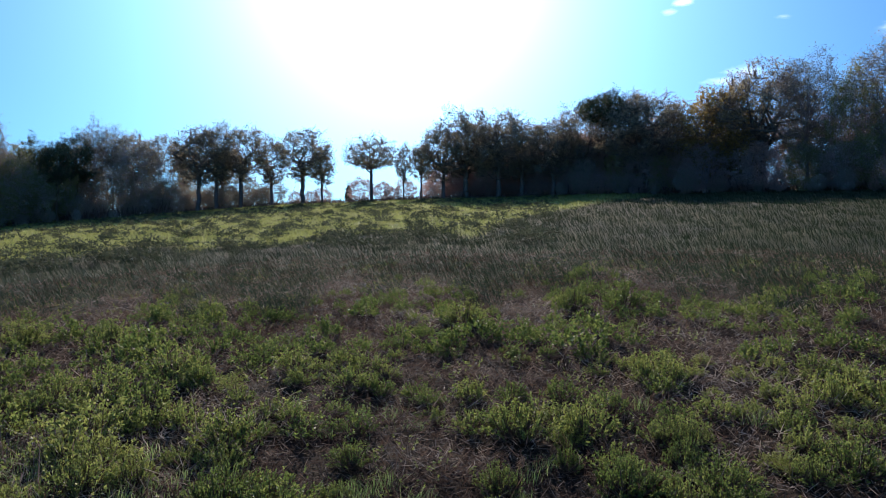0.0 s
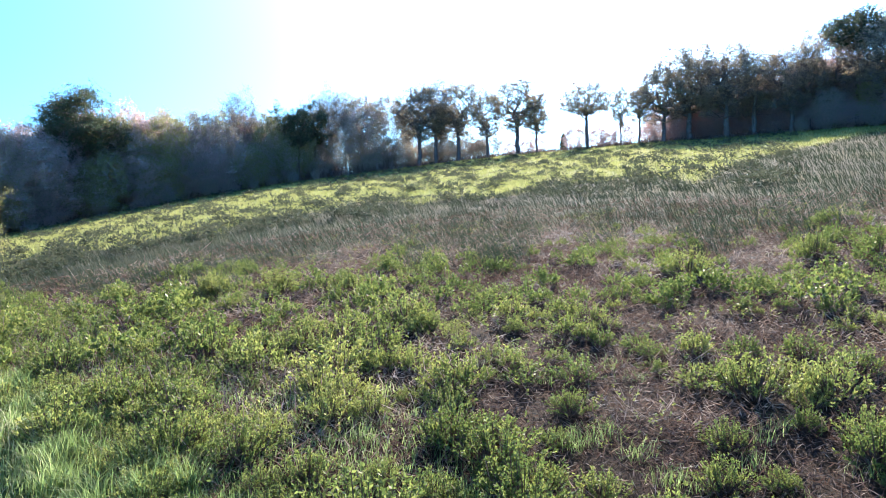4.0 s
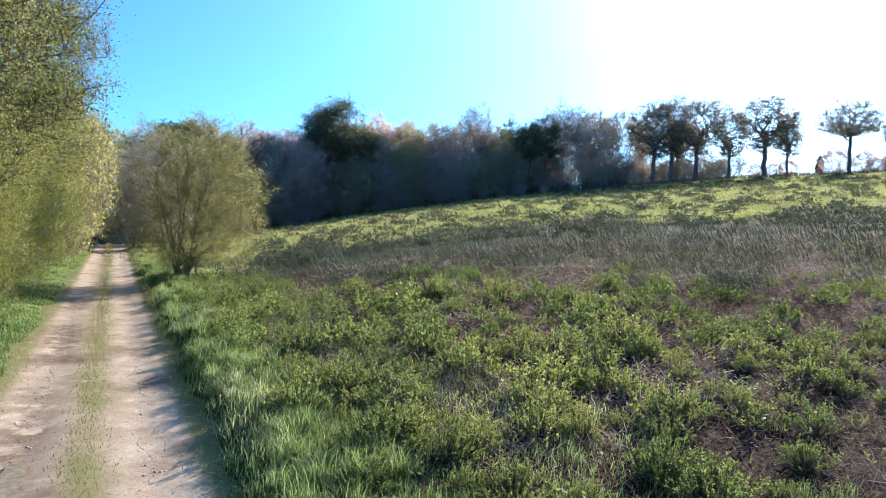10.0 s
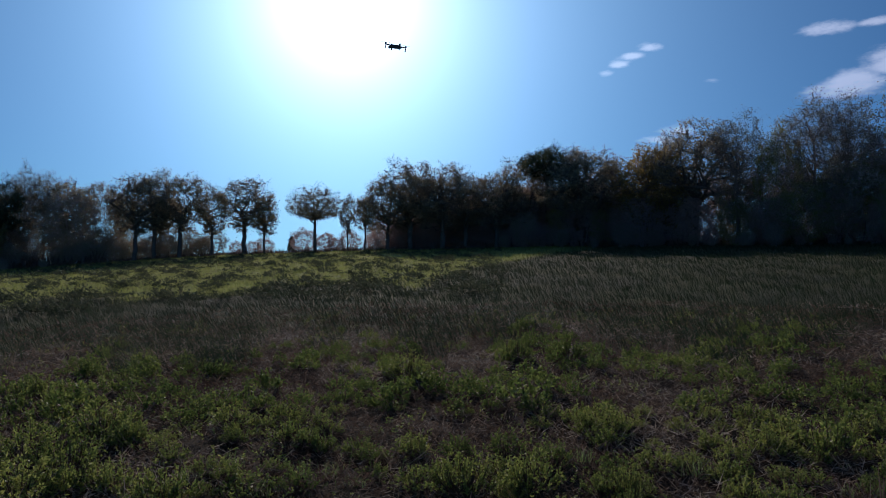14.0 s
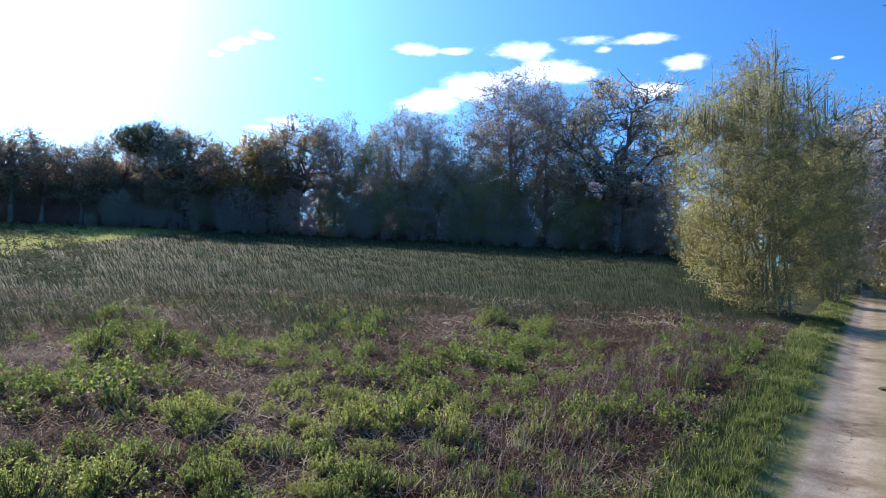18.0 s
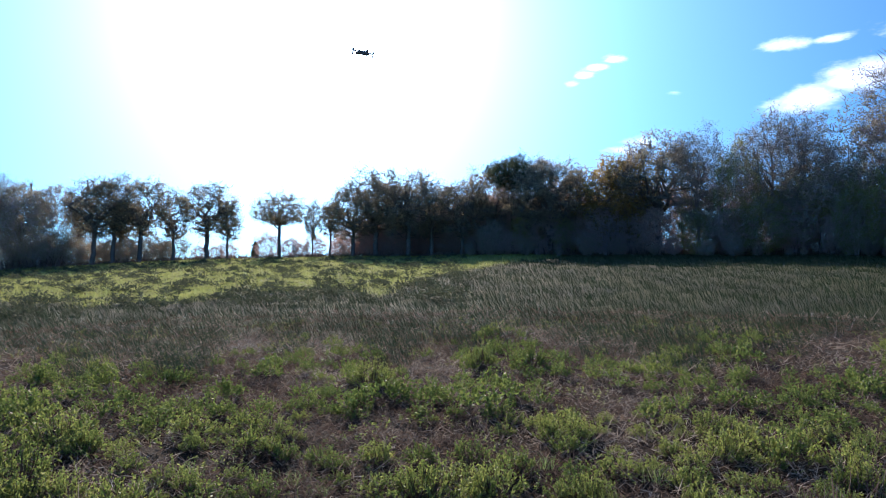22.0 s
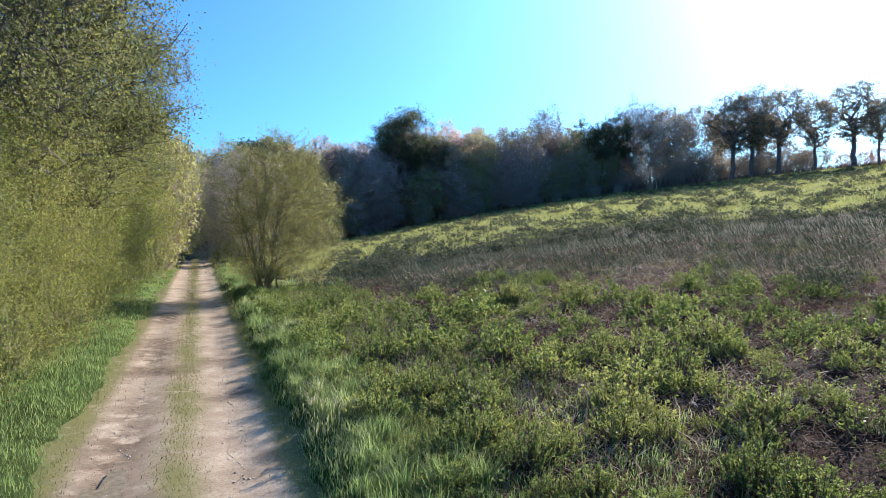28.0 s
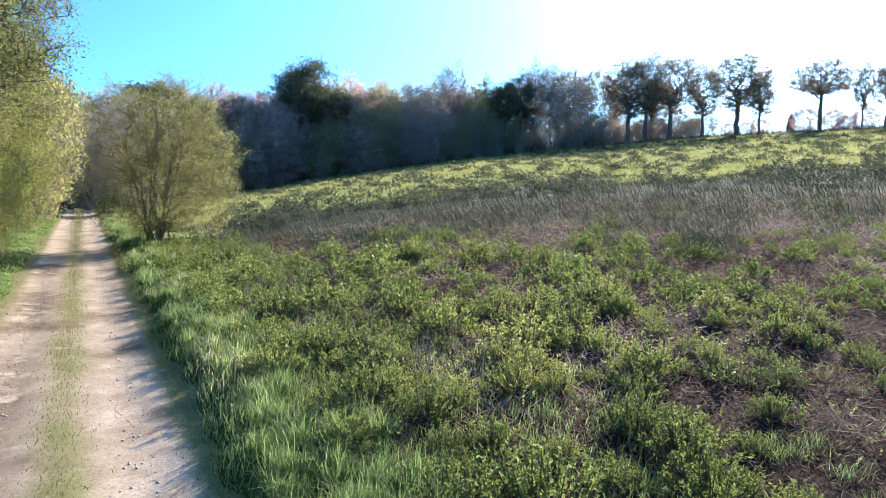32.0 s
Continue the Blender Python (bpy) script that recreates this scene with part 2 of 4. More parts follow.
def track_material():
    """Pale trodden gravel: worn light wheel ruts, a mossy middle strip, damp muddy patches."""
    mat, N, L = material("track_gravel")
    geo = N("ShaderNodeNewGeometry")
    att = N("ShaderNodeAttribute")
    att.attribute_name = "zone"
    sep = N("ShaderNodeSeparateColor")
    L(att.outputs["Color"], sep.inputs[0])

    def nz(scale, detail=5.0, rough=0.6):
        n = N("ShaderNodeTexNoise")
        n.inputs["Scale"].default_value, n.inputs["Detail"].default_value, n.inputs["Roughness"].default_value = scale, detail, rough
        L(geo.outputs["Position"], n.inputs["Vector"])
        return n.outputs["Fac"]

    def ramp(f, stops):
        r = ramp_node(N, stops)
        L(f, r.inputs[0])
        return r.outputs[0]

    def mix(f, a, b):
        n = N("ShaderNodeMix")
        n.data_type = "RGBA"
        L(f, n.inputs["Factor"])
        L(a, n.inputs["A"])
        L(b, n.inputs["B"])
        return n.outputs["Result"]

    def math_node(op, a, b):
        n = N("ShaderNodeMath")
        n.operation = op
        for i, v in enumerate((a, b)):
            if isinstance(v, (int, float)):
                n.inputs[i].default_value = v
            else:
                L(v, n.inputs[i])
        n.use_clamp = True
        return n.outputs[0]

    fine, mid, wide = nz(36.0, 10.0, 0.85), nz(5.0), nz(0.7)
    vor = N("ShaderNodeTexVoronoi")
    vor.inputs["Scale"].default_value = 110.0
    L(geo.outputs["Position"], vor.inputs["Vector"])
    gravel = mix(ramp(nz(1.7, 7.0, 0.7), [(0.42, (0, 0, 0)), (0.60, (1, 1, 1))]), ramp(fine, [(0.34, (0.12, 0.082, 0.05)), (0.46, (0.31, 0.235, 0.155)), (0.60, (0.43, 0.34, 0.235))]), ramp(fine, [(0.34, (0.24, 0.18, 0.115)), (0.46, (0.43, 0.345, 0.24)), (0.62, (0.60, 0.50, 0.375))]))
    mud = ramp(mid, [(0.35, (0.13, 0.09, 0.056)), (0.65, (0.25, 0.185, 0.12))])
    moss = ramp(fine, [(0.3, (0.075, 0.085, 0.02)), (0.7, (0.28, 0.265, 0.10))])
    c = mix(ramp(wide, [(0.52, (0, 0, 0)), (0.66, (1, 1, 1))]), gravel, mud)
    edge = math_node("MULTIPLY", sep.outputs[0], ramp(mid, [(0.26, (0, 0, 0)), (0.46, (1, 1, 1))]))
    c = mix(edge, c, moss)
    c = mix(math_node("MULTIPLY", sep.outputs[1], ramp(nz(3.1, 6.0), [(0.36, (0, 0, 0)), (0.5, (1, 1, 1))])), c, mud)
    bump = N("ShaderNodeBump")
    bump.inputs["Strength"].default_value, bump.inputs["Distance"].default_value = 0.6, 0.012
    L(math_node("ADD", fine, vor.outputs["Distance"]), bump.inputs["Height"])
    bsdf = N("ShaderNodeBsdfPrincipled")
    bsdf.inputs["Roughness"].default_value = 0.9
    bsdf.inputs["Specular IOR Level"].default_value = 0.2
    L(c, bsdf.inputs["Base Color"])
    L(bump.outputs[0], bsdf.inputs["Normal"])
    out = N("ShaderNodeOutputMaterial")
    L(bsdf.outputs[0], out.inputs["Surface"])
    return mat


def plain_material(name, color, rough, metal=0.0):
    mat, N, L = material(name)
    co = N("ShaderNodeTexCoord")
    n = N("ShaderNodeTexNoise")
    n.inputs["Scale"].default_value, n.inputs["Detail"].default_value = 14.0, 5.0
    L(co.outputs["Object"], n.inputs["Vector"])
    r = ramp_node(N, [(0.3, tuple(v * 0.7 for v in color)), (0.7, tuple(min(1, v * 1.25) for v in color))])
    L(n.outputs["Fac"], r.inputs[0])
    bsdf = N("ShaderNodeBsdfPrincipled")
    bsdf.inputs["Roughness"].default_value, bsdf.inputs["Metallic"].default_value = rough, metal
    L(r.outputs[0], bsdf.inputs["Base Color"])
    out = N("ShaderNodeOutputMaterial")
    L(bsdf.outputs[0], out.inputs["Surface"])
    return mat


M_GROUND, M_TRACK = ground_material(), track_material()
M_STONE = plain_material("pale_stone", (0.45, 0.40, 0.33), 0.85)
M_PUDDLE = plain_material("muddy_water", (0.25, 0.21, 0.15), 0.08)
M_DRONE = plain_material("dark_grey_plastic", (0.13, 0.13, 0.145), 0.4)
M_BARK = bark_material("oak_bark", (0.075, 0.06, 0.055), (0.21, 0.17, 0.15))
M_TWIG = bark_material("grey_twigs", (0.30, 0.23, 0.225), (0.54, 0.43, 0.41))
M_WILLOW_BARK = bark_material("willow_bark", (0.10, 0.09, 0.05), (0.25, 0.22, 0.13))
M_PINE_BARK = bark_material("pine_bark", (0.07, 0.05, 0.04), (0.20, 0.13, 0.09))
M_BIRCH_BARK = bark_material("birch_bark", (0.11, 0.085, 0.085), (0.34, 0.28, 0.27))
M_OAK_LEAF = leaf_material("oak_buds", [(0.0, (0.32, 0.28, 0.18)), (0.5, (0.45, 0.38, 0.25)), (1.0, (0.56, 0.47, 0.32))], 0.6)
M_RUST_LEAF = leaf_material("rusty_leaves", [(0.0, (0.30, 0.21, 0.08)), (0.5, (0.43, 0.31, 0.12)), (1.0, (0.52, 0.42, 0.18))], 0.75)
M_WILLOW_LEAF = leaf_material("willow_leaves", [(0.0, (0.19, 0.20, 0.065)), (0.5, (0.34, 0.345, 0.13)), (1.0, (0.52, 0.49, 0.21))], 0.55)
M_HEDGE_LEAF = leaf_material("hedge_leaves", [(0.0, (0.125, 0.15, 0.036)), (0.5, (0.22, 0.25, 0.066)), (1.0, (0.33, 0.34, 0.115))], 0.6)
M_ASH_LEAF = leaf_material("ash_buds", [(0.0, (0.085, 0.105, 0.035)), (0.5, (0.17, 0.195, 0.065)), (1.0, (0.28, 0.29, 0.11))], 0.55)
M_ASH_BARK = bark_material("ash_bark", (0.05, 0.045, 0.038), (0.14, 0.125, 0.10))
M_MAUVE_BUD = leaf_material("purple_brown_buds", [(0.0, (0.42, 0.29, 0.29)), (0.5, (0.56, 0.41, 0.385)), (1.0, (0.72, 0.57, 0.48))], 0.6)
M_BIRCH_LEAF = leaf_material("birch_leaves", [(0.0, (0.28, 0.26, 0.18)), (0.5, (0.40, 0.37, 0.25)), (1.0, (0.54, 0.48, 0.33))], 0.45)
M_PINE_NEEDLE = leaf_material("pine_needles", [(0.0, (0.045, 0.068, 0.042)), (0.5, (0.085, 0.115, 0.065)), (1.0, (0.14, 0.17, 0.085))], 0.4)
M_HEATH_LEAF = leaf_material("heath_leaves", [(0.0, (0.035, 0.062, 0.018)), (0.4, (0.115, 0.17, 0.045)), (0.8, (0.265, 0.31, 0.085)), (1.0, (0.36, 0.38, 0.115))], 0.55, 0.5, 0.6, 0.25)
M_HEATH_STEM = bark_material("heath_stems", (0.03, 0.02, 0.014), (0.11, 0.07, 0.05), 20)
M_GRASS = leaf_material("verge_grass", [(0.0, (0.08, 0.15, 0.046)), (0.5, (0.18, 0.285, 0.09)), (0.88, (0.31, 0.39, 0.15)), (1.0, (0.54, 0.52, 0.34))], 0.65)
M_ROUGH = leaf_material("rough_verge", [(0.0, (0.06, 0.09, 0.025)), (0.5, (0.14, 0.185, 0.055)), (0.85, (0.26, 0.28, 0.10)), (1.0, (0.48, 0.44, 0.24))], 0.55)
M_STRAW = leaf_material("straw_grass", [(0.0, (0.19, 0.23, 0.07)), (0.5, (0.31, 0.35, 0.11)), (1.0, (0.46, 0.46, 0.19))], 0.62)
M_RUSH = leaf_material("rushes", [(0.0, (0.019, 0.040, 0.020)), (0.5, (0.038, 0.066, 0.035)), (0.9, (0.072, 0.102, 0.058)), (1.0, (0.13, 0.145, 0.095))], 0.25, 0.65, 0.5, 0.1)
M_LITTER = leaf_material("dead_stems", [(0.0, (0.03, 0.017, 0.012)), (0.4, (0.085, 0.048, 0.033)), (0.75, (0.22, 0.145, 0.10)), (1.0, (0.60, 0.50, 0.40))], 0.25, 0.7)
M_BRAMBLE = leaf_material("bramble_stems", [(0.0, (0.12, 0.08, 0.075)), (0.5, (0.20, 0.145, 0.13)), (1.0, (0.32, 0.25, 0.20))], 0.25, 0.6)

# ---------------------------------------------------------------- geometry helpers
rng = np.random.default_rng(7)


def quick_mesh(name, verts, faces, mat, smooth=False):
    """One mesh from arrays of points and of equal-sided faces."""
    verts, faces = np.asarray(verts, np.float32), np.asarray(faces, np.int32)
    me = bpy.data.meshes.new(name)
    n, k = faces.shape
    me.vertices.add(len(verts))
    me.vertices.foreach_set("co", verts.ravel())
    me.loops.add(n * k)
    me.loops.foreach_set("vertex_index", faces.ravel())
    me.polygons.add(n)
    me.polygons.foreach_set("loop_start", np.arange(0, n * k, k, dtype=np.int32))
    me.update(calc_edges=True)
    if smooth:
        me.polygons.foreach_set("use_smooth", np.ones(n, bool))
    me.materials.append(mat)
    return me


def part(name, me, parent, label=""):
    ob = new(name, me)
    ob.parent = parent
    return tagged(ob, label) if label else ob


def norm(v):
    return v / np.maximum(np.linalg.norm(v, axis=-1, keepdims=True), 1e-9)


def frame_of(d):
    """Two directions across each direction of d."""
    ref = np.where(np.abs(d[:, 2:3]) > 0.9, np.array([[1.0, 0, 0]]), np.array([[0, 0, 1.0]]))
    u = norm(np.cross(d, ref))
    return u, np.cross(d, u)


def tubes(p0, p1, r0, r1, sides):
    """Tapered open tubes between pairs of points, as points and four-sided faces."""
    n = len(p0)
    u, v = frame_of(norm(p1 - p0))
    a = np.arange(sides) * 2 * np.pi / sides
    ring = np.cos(a)[None, :, None] * u[:, None] + np.sin(a)[None, :, None] * v[:, None]
    V = np.concatenate([p0[:, None] + ring * r0[:, None, None], p1[:, None] + ring * r1[:, None, None]], 1).reshape(-1, 3)
    i = np.arange(sides)
    f = np.stack([i, (i + 1) % sides, sides + (i + 1) % sides, sides + i], 1)
    F = (np.arange(n) * 2 * sides)[:, None, None] + f[None]
    return V, F.reshape(-1, 4)


def ribbons(g, p0, p1, r0, r1):
    """Flat tapering twigs between pairs of points: one face each."""
    n = len(p0)
    u, v = frame_of(norm(p1 - p0))
    t = g.uniform(0, np.pi, n)[:, None]
    s = u * np.cos(t) + v * np.sin(t)
    V = np.stack([p0 - s * r0[:, None], p0 + s * r0[:, None], p1 + s * r1[:, None], p1 - s * r1[:, None]], 1).reshape(-1, 3)
    return V, np.arange(n * 4).reshape(-1, 4)


def leaves(g, centres, along, length, width):
    """Pointed four-cornered leaves at centres, along given directions."""
    n = len(centres)
    u, v = frame_of(along)
    t = g.uniform(0, np.pi, n)[:, None]
    side = u * np.cos(t) + v * np.sin(t)
    le, wi = (length * g.uniform(0.7, 1.3, n))[:, None], (width * g.uniform(0.7, 1.3, n))[:, None]
    V = np.stack([centres, centres + along * le * 0.45 + side * wi / 2, centres + along * le, centres + along * le * 0.45 - side * wi / 2], 1).reshape(-1, 3)
    return V, np.arange(n * 4).reshape(-1, 4)


def blades(g, roots, height, width, lean, curl=0.5, wind=None):
    """Bent tapering grass blades: three triangles each."""
    n = len(roots)
    a = g.uniform(0, 2 * np.pi, n)
    out = np.stack([np.cos(a), np.sin(a), np.zeros(n)], 1)
    side = np.stack([-np.sin(a), np.cos(a), np.zeros(n)], 1)
    if wind is not None:
        out = norm(out * 0.45 + np.array([wind]))
    tw = g.uniform(-1, 1, n)[:, None]
    side = norm(side + out * tw)
    h = (height * g.uniform(0.55, 1.25, n))[:, None]
    l = (lean * g.uniform(0.2, 1.6, n))[:, None]
    up = np.array([[0, 0, 1.0]])
    mid = roots + up * h * 0.55 + out * h * l * 0.35
    tip = roots + up * h * (1 - curl * l * 0.5) + out * h * l
    w = (width * g.uniform(0.7, 1.3, n))[:, None]
    V = np.stack([roots - side * w / 2, roots + side * w / 2, mid + side * w * 0.4, mid - side * w * 0.4, tip], 1).reshape(-1, 3)
    b = (np.arange(n) * 5)[:, None]
    F = np.concatenate([b + [0, 1, 2], b + [0, 2, 3], b + [3, 2, 4]], 0)
    return V, F


def join(chunks):
    V, F, o = [], [], 0
    for v, f in chunks:
        V.append(v)
        F.append(f + o)
        o += len(v)
    return np.concatenate(V), np.concatenate(F)


# ---------------------------------------------------------------- the lie of the land
SLOPES = [(-180, 0.0), (-95, 0.02), (-67, 0.055), (-53, 0.100), (-47, 0.106), (-36, 0.113), (-24, 0.116), (-12, 0.114), (-6, 0.110), (0, 0.107), (12, 0.094),
          (18, 0.084), (24, 0.072), (30, 0.060), (36, 0.043), (42, 0.025), (48, 0.004), (54, -0.012), (60, -0.020), (75, -0.020), (120, 0.0), (180, 0.0)]
EDGE = [(-180, 90), (-75, 150), (-66, 150), (-60, 92), (-53, 80), (-40, 84), (-24, 92), (-10, 100), (15, 104), (30, 100), (48, 92), (62, 90), (180, 90)]
sb, sv = np.array(SLOPES).T
eb, ev = np.array(EDGE).T
LEFT_WAY, RIGHT_WAY = 60.0, -67.0     # bearings of the two legs of the track
FIELD_SIDE, OUTER_SIDE = 0.9, 1.35    # the track's edges, from the line under the camera


def polar(b, d):
    b = np.radians(b)
    return np.stack([-d * np.sin(b), d * np.cos(b)], -1)


def smoother(x):
    x = np.clip(x, 0, 1)
    return x * x * (3 - 2 * x)


def track_offset(x, y):
    """Signed distance from the track's line (towards the field is positive), and the way along it."""
    b1, b2 = math.radians(LEFT_WAY), math.radians(RIGHT_WAY)
    d1, d2 = (-math.sin(b1), math.cos(b1)), (-math.sin(b2), math.cos(b2))
    s1, s2 = x * d1[0] + y * d1[1], x * d2[0] + y * d2[1]
    o1, o2 = x * d1[1] - y * d1[0], -(x * d2[1] - y * d2[0])
    left = s1 > s2
    o = np.where(left, o1, o2)
    # the bend under the camera is rounded
    near = np.hypot(x, y)
    o = np.where(near < 6, np.minimum(o, -0.5 * np.log(np.exp(-o1 / 0.5) + np.exp(-o2 / 0.5)) + 0.35), o)
    return o, np.where(left, s1, -s2)


def bumps(x, y):
    return 0.05 * np.sin(x * 1.3 + 1.7 * np.sin(y * 0.9)) * np.cos(y * 1.1 + 0.8 * np.sin(x * 0.7)) + 0.03 * np.sin(x * 3.1 + y * 2.3) * np.sin(y * 3.7 - x * 1.9)


def height(x, y):
    x, y = np.asarray(x, float), np.asarray(y, float)
    d, b = np.hypot(x, y), np.degrees(np.arctan2(-x, y))
    s = np.interp(b, sb, sv)
    e = np.interp(b, eb, ev)
    run = np.minimum(d, e + 6)
    z = s * np.maximum(0, run - 3 + 3 * np.exp(-run / 3) * 0) * smoother((run - 1) / 6)
    # past the crest the land levels and falls away
    z = z - np.clip(d - e - 10, 0, 400) * 0.02 * smoother((d - e - 10) / 40)
    o, along = track_offset(x, y)
    ragged = 0.07 * np.sin(x * 2.1 + y * 1.3) + 0.04 * np.sin(x * 4.7 - y * 3.9) + 0.03 * np.sin(x * 9.3 + y * 8.1)
    o = o + np.where(o > 0, ragged, -ragged)
    bank = smoother((o - FIELD_SIDE + 0.02) / 0.5) * np.interp(x, [-2.5, 2.5], [0.19, 0.05]) * (1 - smoother((o - 2.2) / 2.5) * 0.5) + smoother((-o - OUTER_SIDE) / 0.6) * 0.14
    on = np.minimum(smoother((o - FIELD_SIDE + 0.1) / 0.35) + smoother((-o - OUTER_SIDE + 0.1) / 0.35), 1)
    return z + (bank + bumps(x, y) * (0.5 + 0.5 * smoother((d - 8) / 30) * 3)) * on - 0.10 * (1 - on)


def on_ground(xy):
    return np.concatenate([xy, height(xy[:, 0], xy[:, 1])[:, None]], 1)


def zones(x, y):
    """How much of each cover grows at a place: lush grass, straw grass, rushes."""
    d, b = np.hypot(x, y), np.degrees(np.arctan2(-x, y))
    o, along = track_offset(x, y)
    wob = 2.5 * np.sin(b * 0.31) + 2.0 * np.sin(b * 0.83 + 1) + 1.5 * np.sin(x * 0.6) * np.sin(y * 0.5)
    lush = (1 - smoother((o - np.where(along > 0, 2.0, 1.5)) / 1.0)) * smoother((o - 0.8) / 0.3) + (1 - smoother((-o - 3.4) / 1.0)) * smoother((-o - 1.2) / 0.2)
    far = 34 + wob + np.clip(-b - 2, 0, 30) * 3
    straw = smoother((d - far) / 6) * (o > 0) * (1 - smoother((-b - 12) / 8))
    near = 15.5 + wob * 0.7 + np.clip(b - 30, 0, 40) * 0.15 + np.clip(-b - 30, 0, 20) * 0.3
    rush = smoother((d - near) / 5) * (1 - straw) * (o > 0)
    return np.clip(lush, 0, 1), straw, rush


def build_ground():
    rings = np.concatenate([np.arange(0.4, 12, 0.16), np.arange(12, 24, 0.4), np.arange(24, 60, 1.0), np.arange(60, 130, 2.5), [140, 160, 200, 280, 420, 700, 1200, 2000, 3200]])
    nb = 540
    # finer in front, where the field lies
    q = np.concatenate([np.linspace(-80, 75, 430, endpoint=False), np.linspace(75, 280, nb - 430, endpoint=False)])
    D, B = np.meshgrid(rings, q, indexing="ij")
    xy = polar(B.ravel(), D.ravel())
    V = np.concatenate([on_ground(np.zeros((1, 2))), on_ground(xy)])
    nr = len(rings)
    idx = 1 + np.arange(nr * nb).reshape(nr, nb)
    nx = np.roll(idx, -1, 1)
    quads = np.stack([idx[:-1], idx[1:], nx[1:], nx[:-1]], -1).reshape(-1, 4)
    me = quick_mesh("ground", V, quads, M_GROUND, True)
    z = zones(V[:, 0], V[:, 1])
    col = np.stack([z[0], z[1], z[2], np.ones(len(V))], 1).astype(np.float32)
    at = me.color_attributes.new("zone", "FLOAT_COLOR", "POINT")
    at.data.foreach_set("color", col.ravel())
    tagged(new("ground", me), "rough sloping heath field with dead stems, moss and grass", "ground", kind="structure")


def track_points(along, off):
    """A place on the track from metres along (left leg positive) and metres towards the field."""
    b1, b2 = math.radians(LEFT_WAY), math.radians(RIGHT_WAY)
    d1, d2 = np.array([-math.sin(b1), math.cos(b1)]), np.array([-math.sin(b2), math.cos(b2)])
    n1, n2 = np.array([d1[1], -d1[0]]), np.array([-d2[1], d2[0]])
    w = smoother((along + 1.6) / 3.2)[:, None]
    base = np.where(along[:, None] > 0, along[:, None] * d1, -along[:, None] * d2)
    n = norm(n1 * w + n2 * (1 - w))
    return base + n * off[:, None]


def build_track():
    al = np.concatenate([-np.geomspace(1.8, 130, 150)[::-1], np.linspace(-1.6, 1.6, 15), np.geomspace(1.8, 75, 130)])
    of = np.linspace(-OUTER_SIDE - 0.5, FIELD_SIDE + 0.45, 42)
    A, O = np.meshgrid(al, of, indexing="ij")
    a, o = A.ravel(), O.ravel()
    xy = track_points(a, o)
    mid = o + 0.22
    rut = 0.03 * (np.exp(-((mid - 0.62) / 0.28) ** 2) + np.exp(-((mid + 0.62) / 0.28) ** 2))
    d = np.hypot(xy[:, 0], xy[:, 1])
    b = np.degrees(np.arctan2(-xy[:, 0], xy[:, 1]))
    z = np.interp(b, sb, sv) * np.maximum(0, np.minimum(d, 200) - 3) * smoother((d - 1) / 6) + 0.035 - rut + 0.06 * bumps(xy[:, 0] * 2, xy[:, 1] * 2)
    V = np.concatenate([xy, z[:, None]], 1)
    n, m = A.shape
    idx = np.arange(n * m).reshape(n, m)
    F = np.stack([idx[:-1, :-1], idx[:-1, 1:], idx[1:, 1:], idx[1:, :-1]], -1).reshape(-1, 4)
    me = quick_mesh("track", V, F, M_TRACK, True)
    grassy = 1.15 * np.exp(-((mid + 0.05 * np.sin(a * 1.7)) / 0.25) ** 2) * (0.75 + 0.25 * np.sin(a * 1.3 + np.sin(a * 3.1))) * (a > -2) + smoother((np.abs(mid) - 0.93) / 0.2)
    grassy = grassy + 0.55 * np.exp(-(mid / 0.25) ** 2) * (a <= -9)
    damp = 1.3 * np.exp(-((mid + 0.66) / 0.36) ** 2) * (0.62 + 0.45 * np.sin(a * 0.9 + 0.6 * np.sin(a * 2.1))) * (a > 3) * (a < 24)
    col = np.stack([np.clip(grassy, 0, 1), np.clip(damp, 0, 1), 0 * a, np.ones(len(a))], 1).astype(np.float32)
    at = me.color_attributes.new("zone", "FLOAT_COLOR", "POINT")
    at.data.foreach_set("color", col.ravel())
    tagged(new("track", me), "pale gravel farm track with two worn ruts and mossy middle", "track", kind="structure")


build_ground()
build_track()


# ---------------------------------------------------------------- trees
def nearest(targets, pts):
    return np.argmin(((targets[:, None] - pts[None]) ** 2).sum(-1) + 0.6 * np.maximum(0, pts[None, :, 2] - targets[:, None, 2]) * 4, 1)


def bent(g, a, b, lift, wander, n):
    """A wandering line from a to b, rising first by lift of its length."""
    t = np.linspace(0, 1, n + 1)[:, None]
    ln = np.linalg.norm(b - a)
    c = (a + b) / 2 + np.array([0, 0, lift * ln])
    p = (1 - t) ** 2 * a + 2 * t * (1 - t) * c + t ** 2 * b
    p[1:-1] += g.normal(0, wander * ln, (n - 1, 3))
    return p


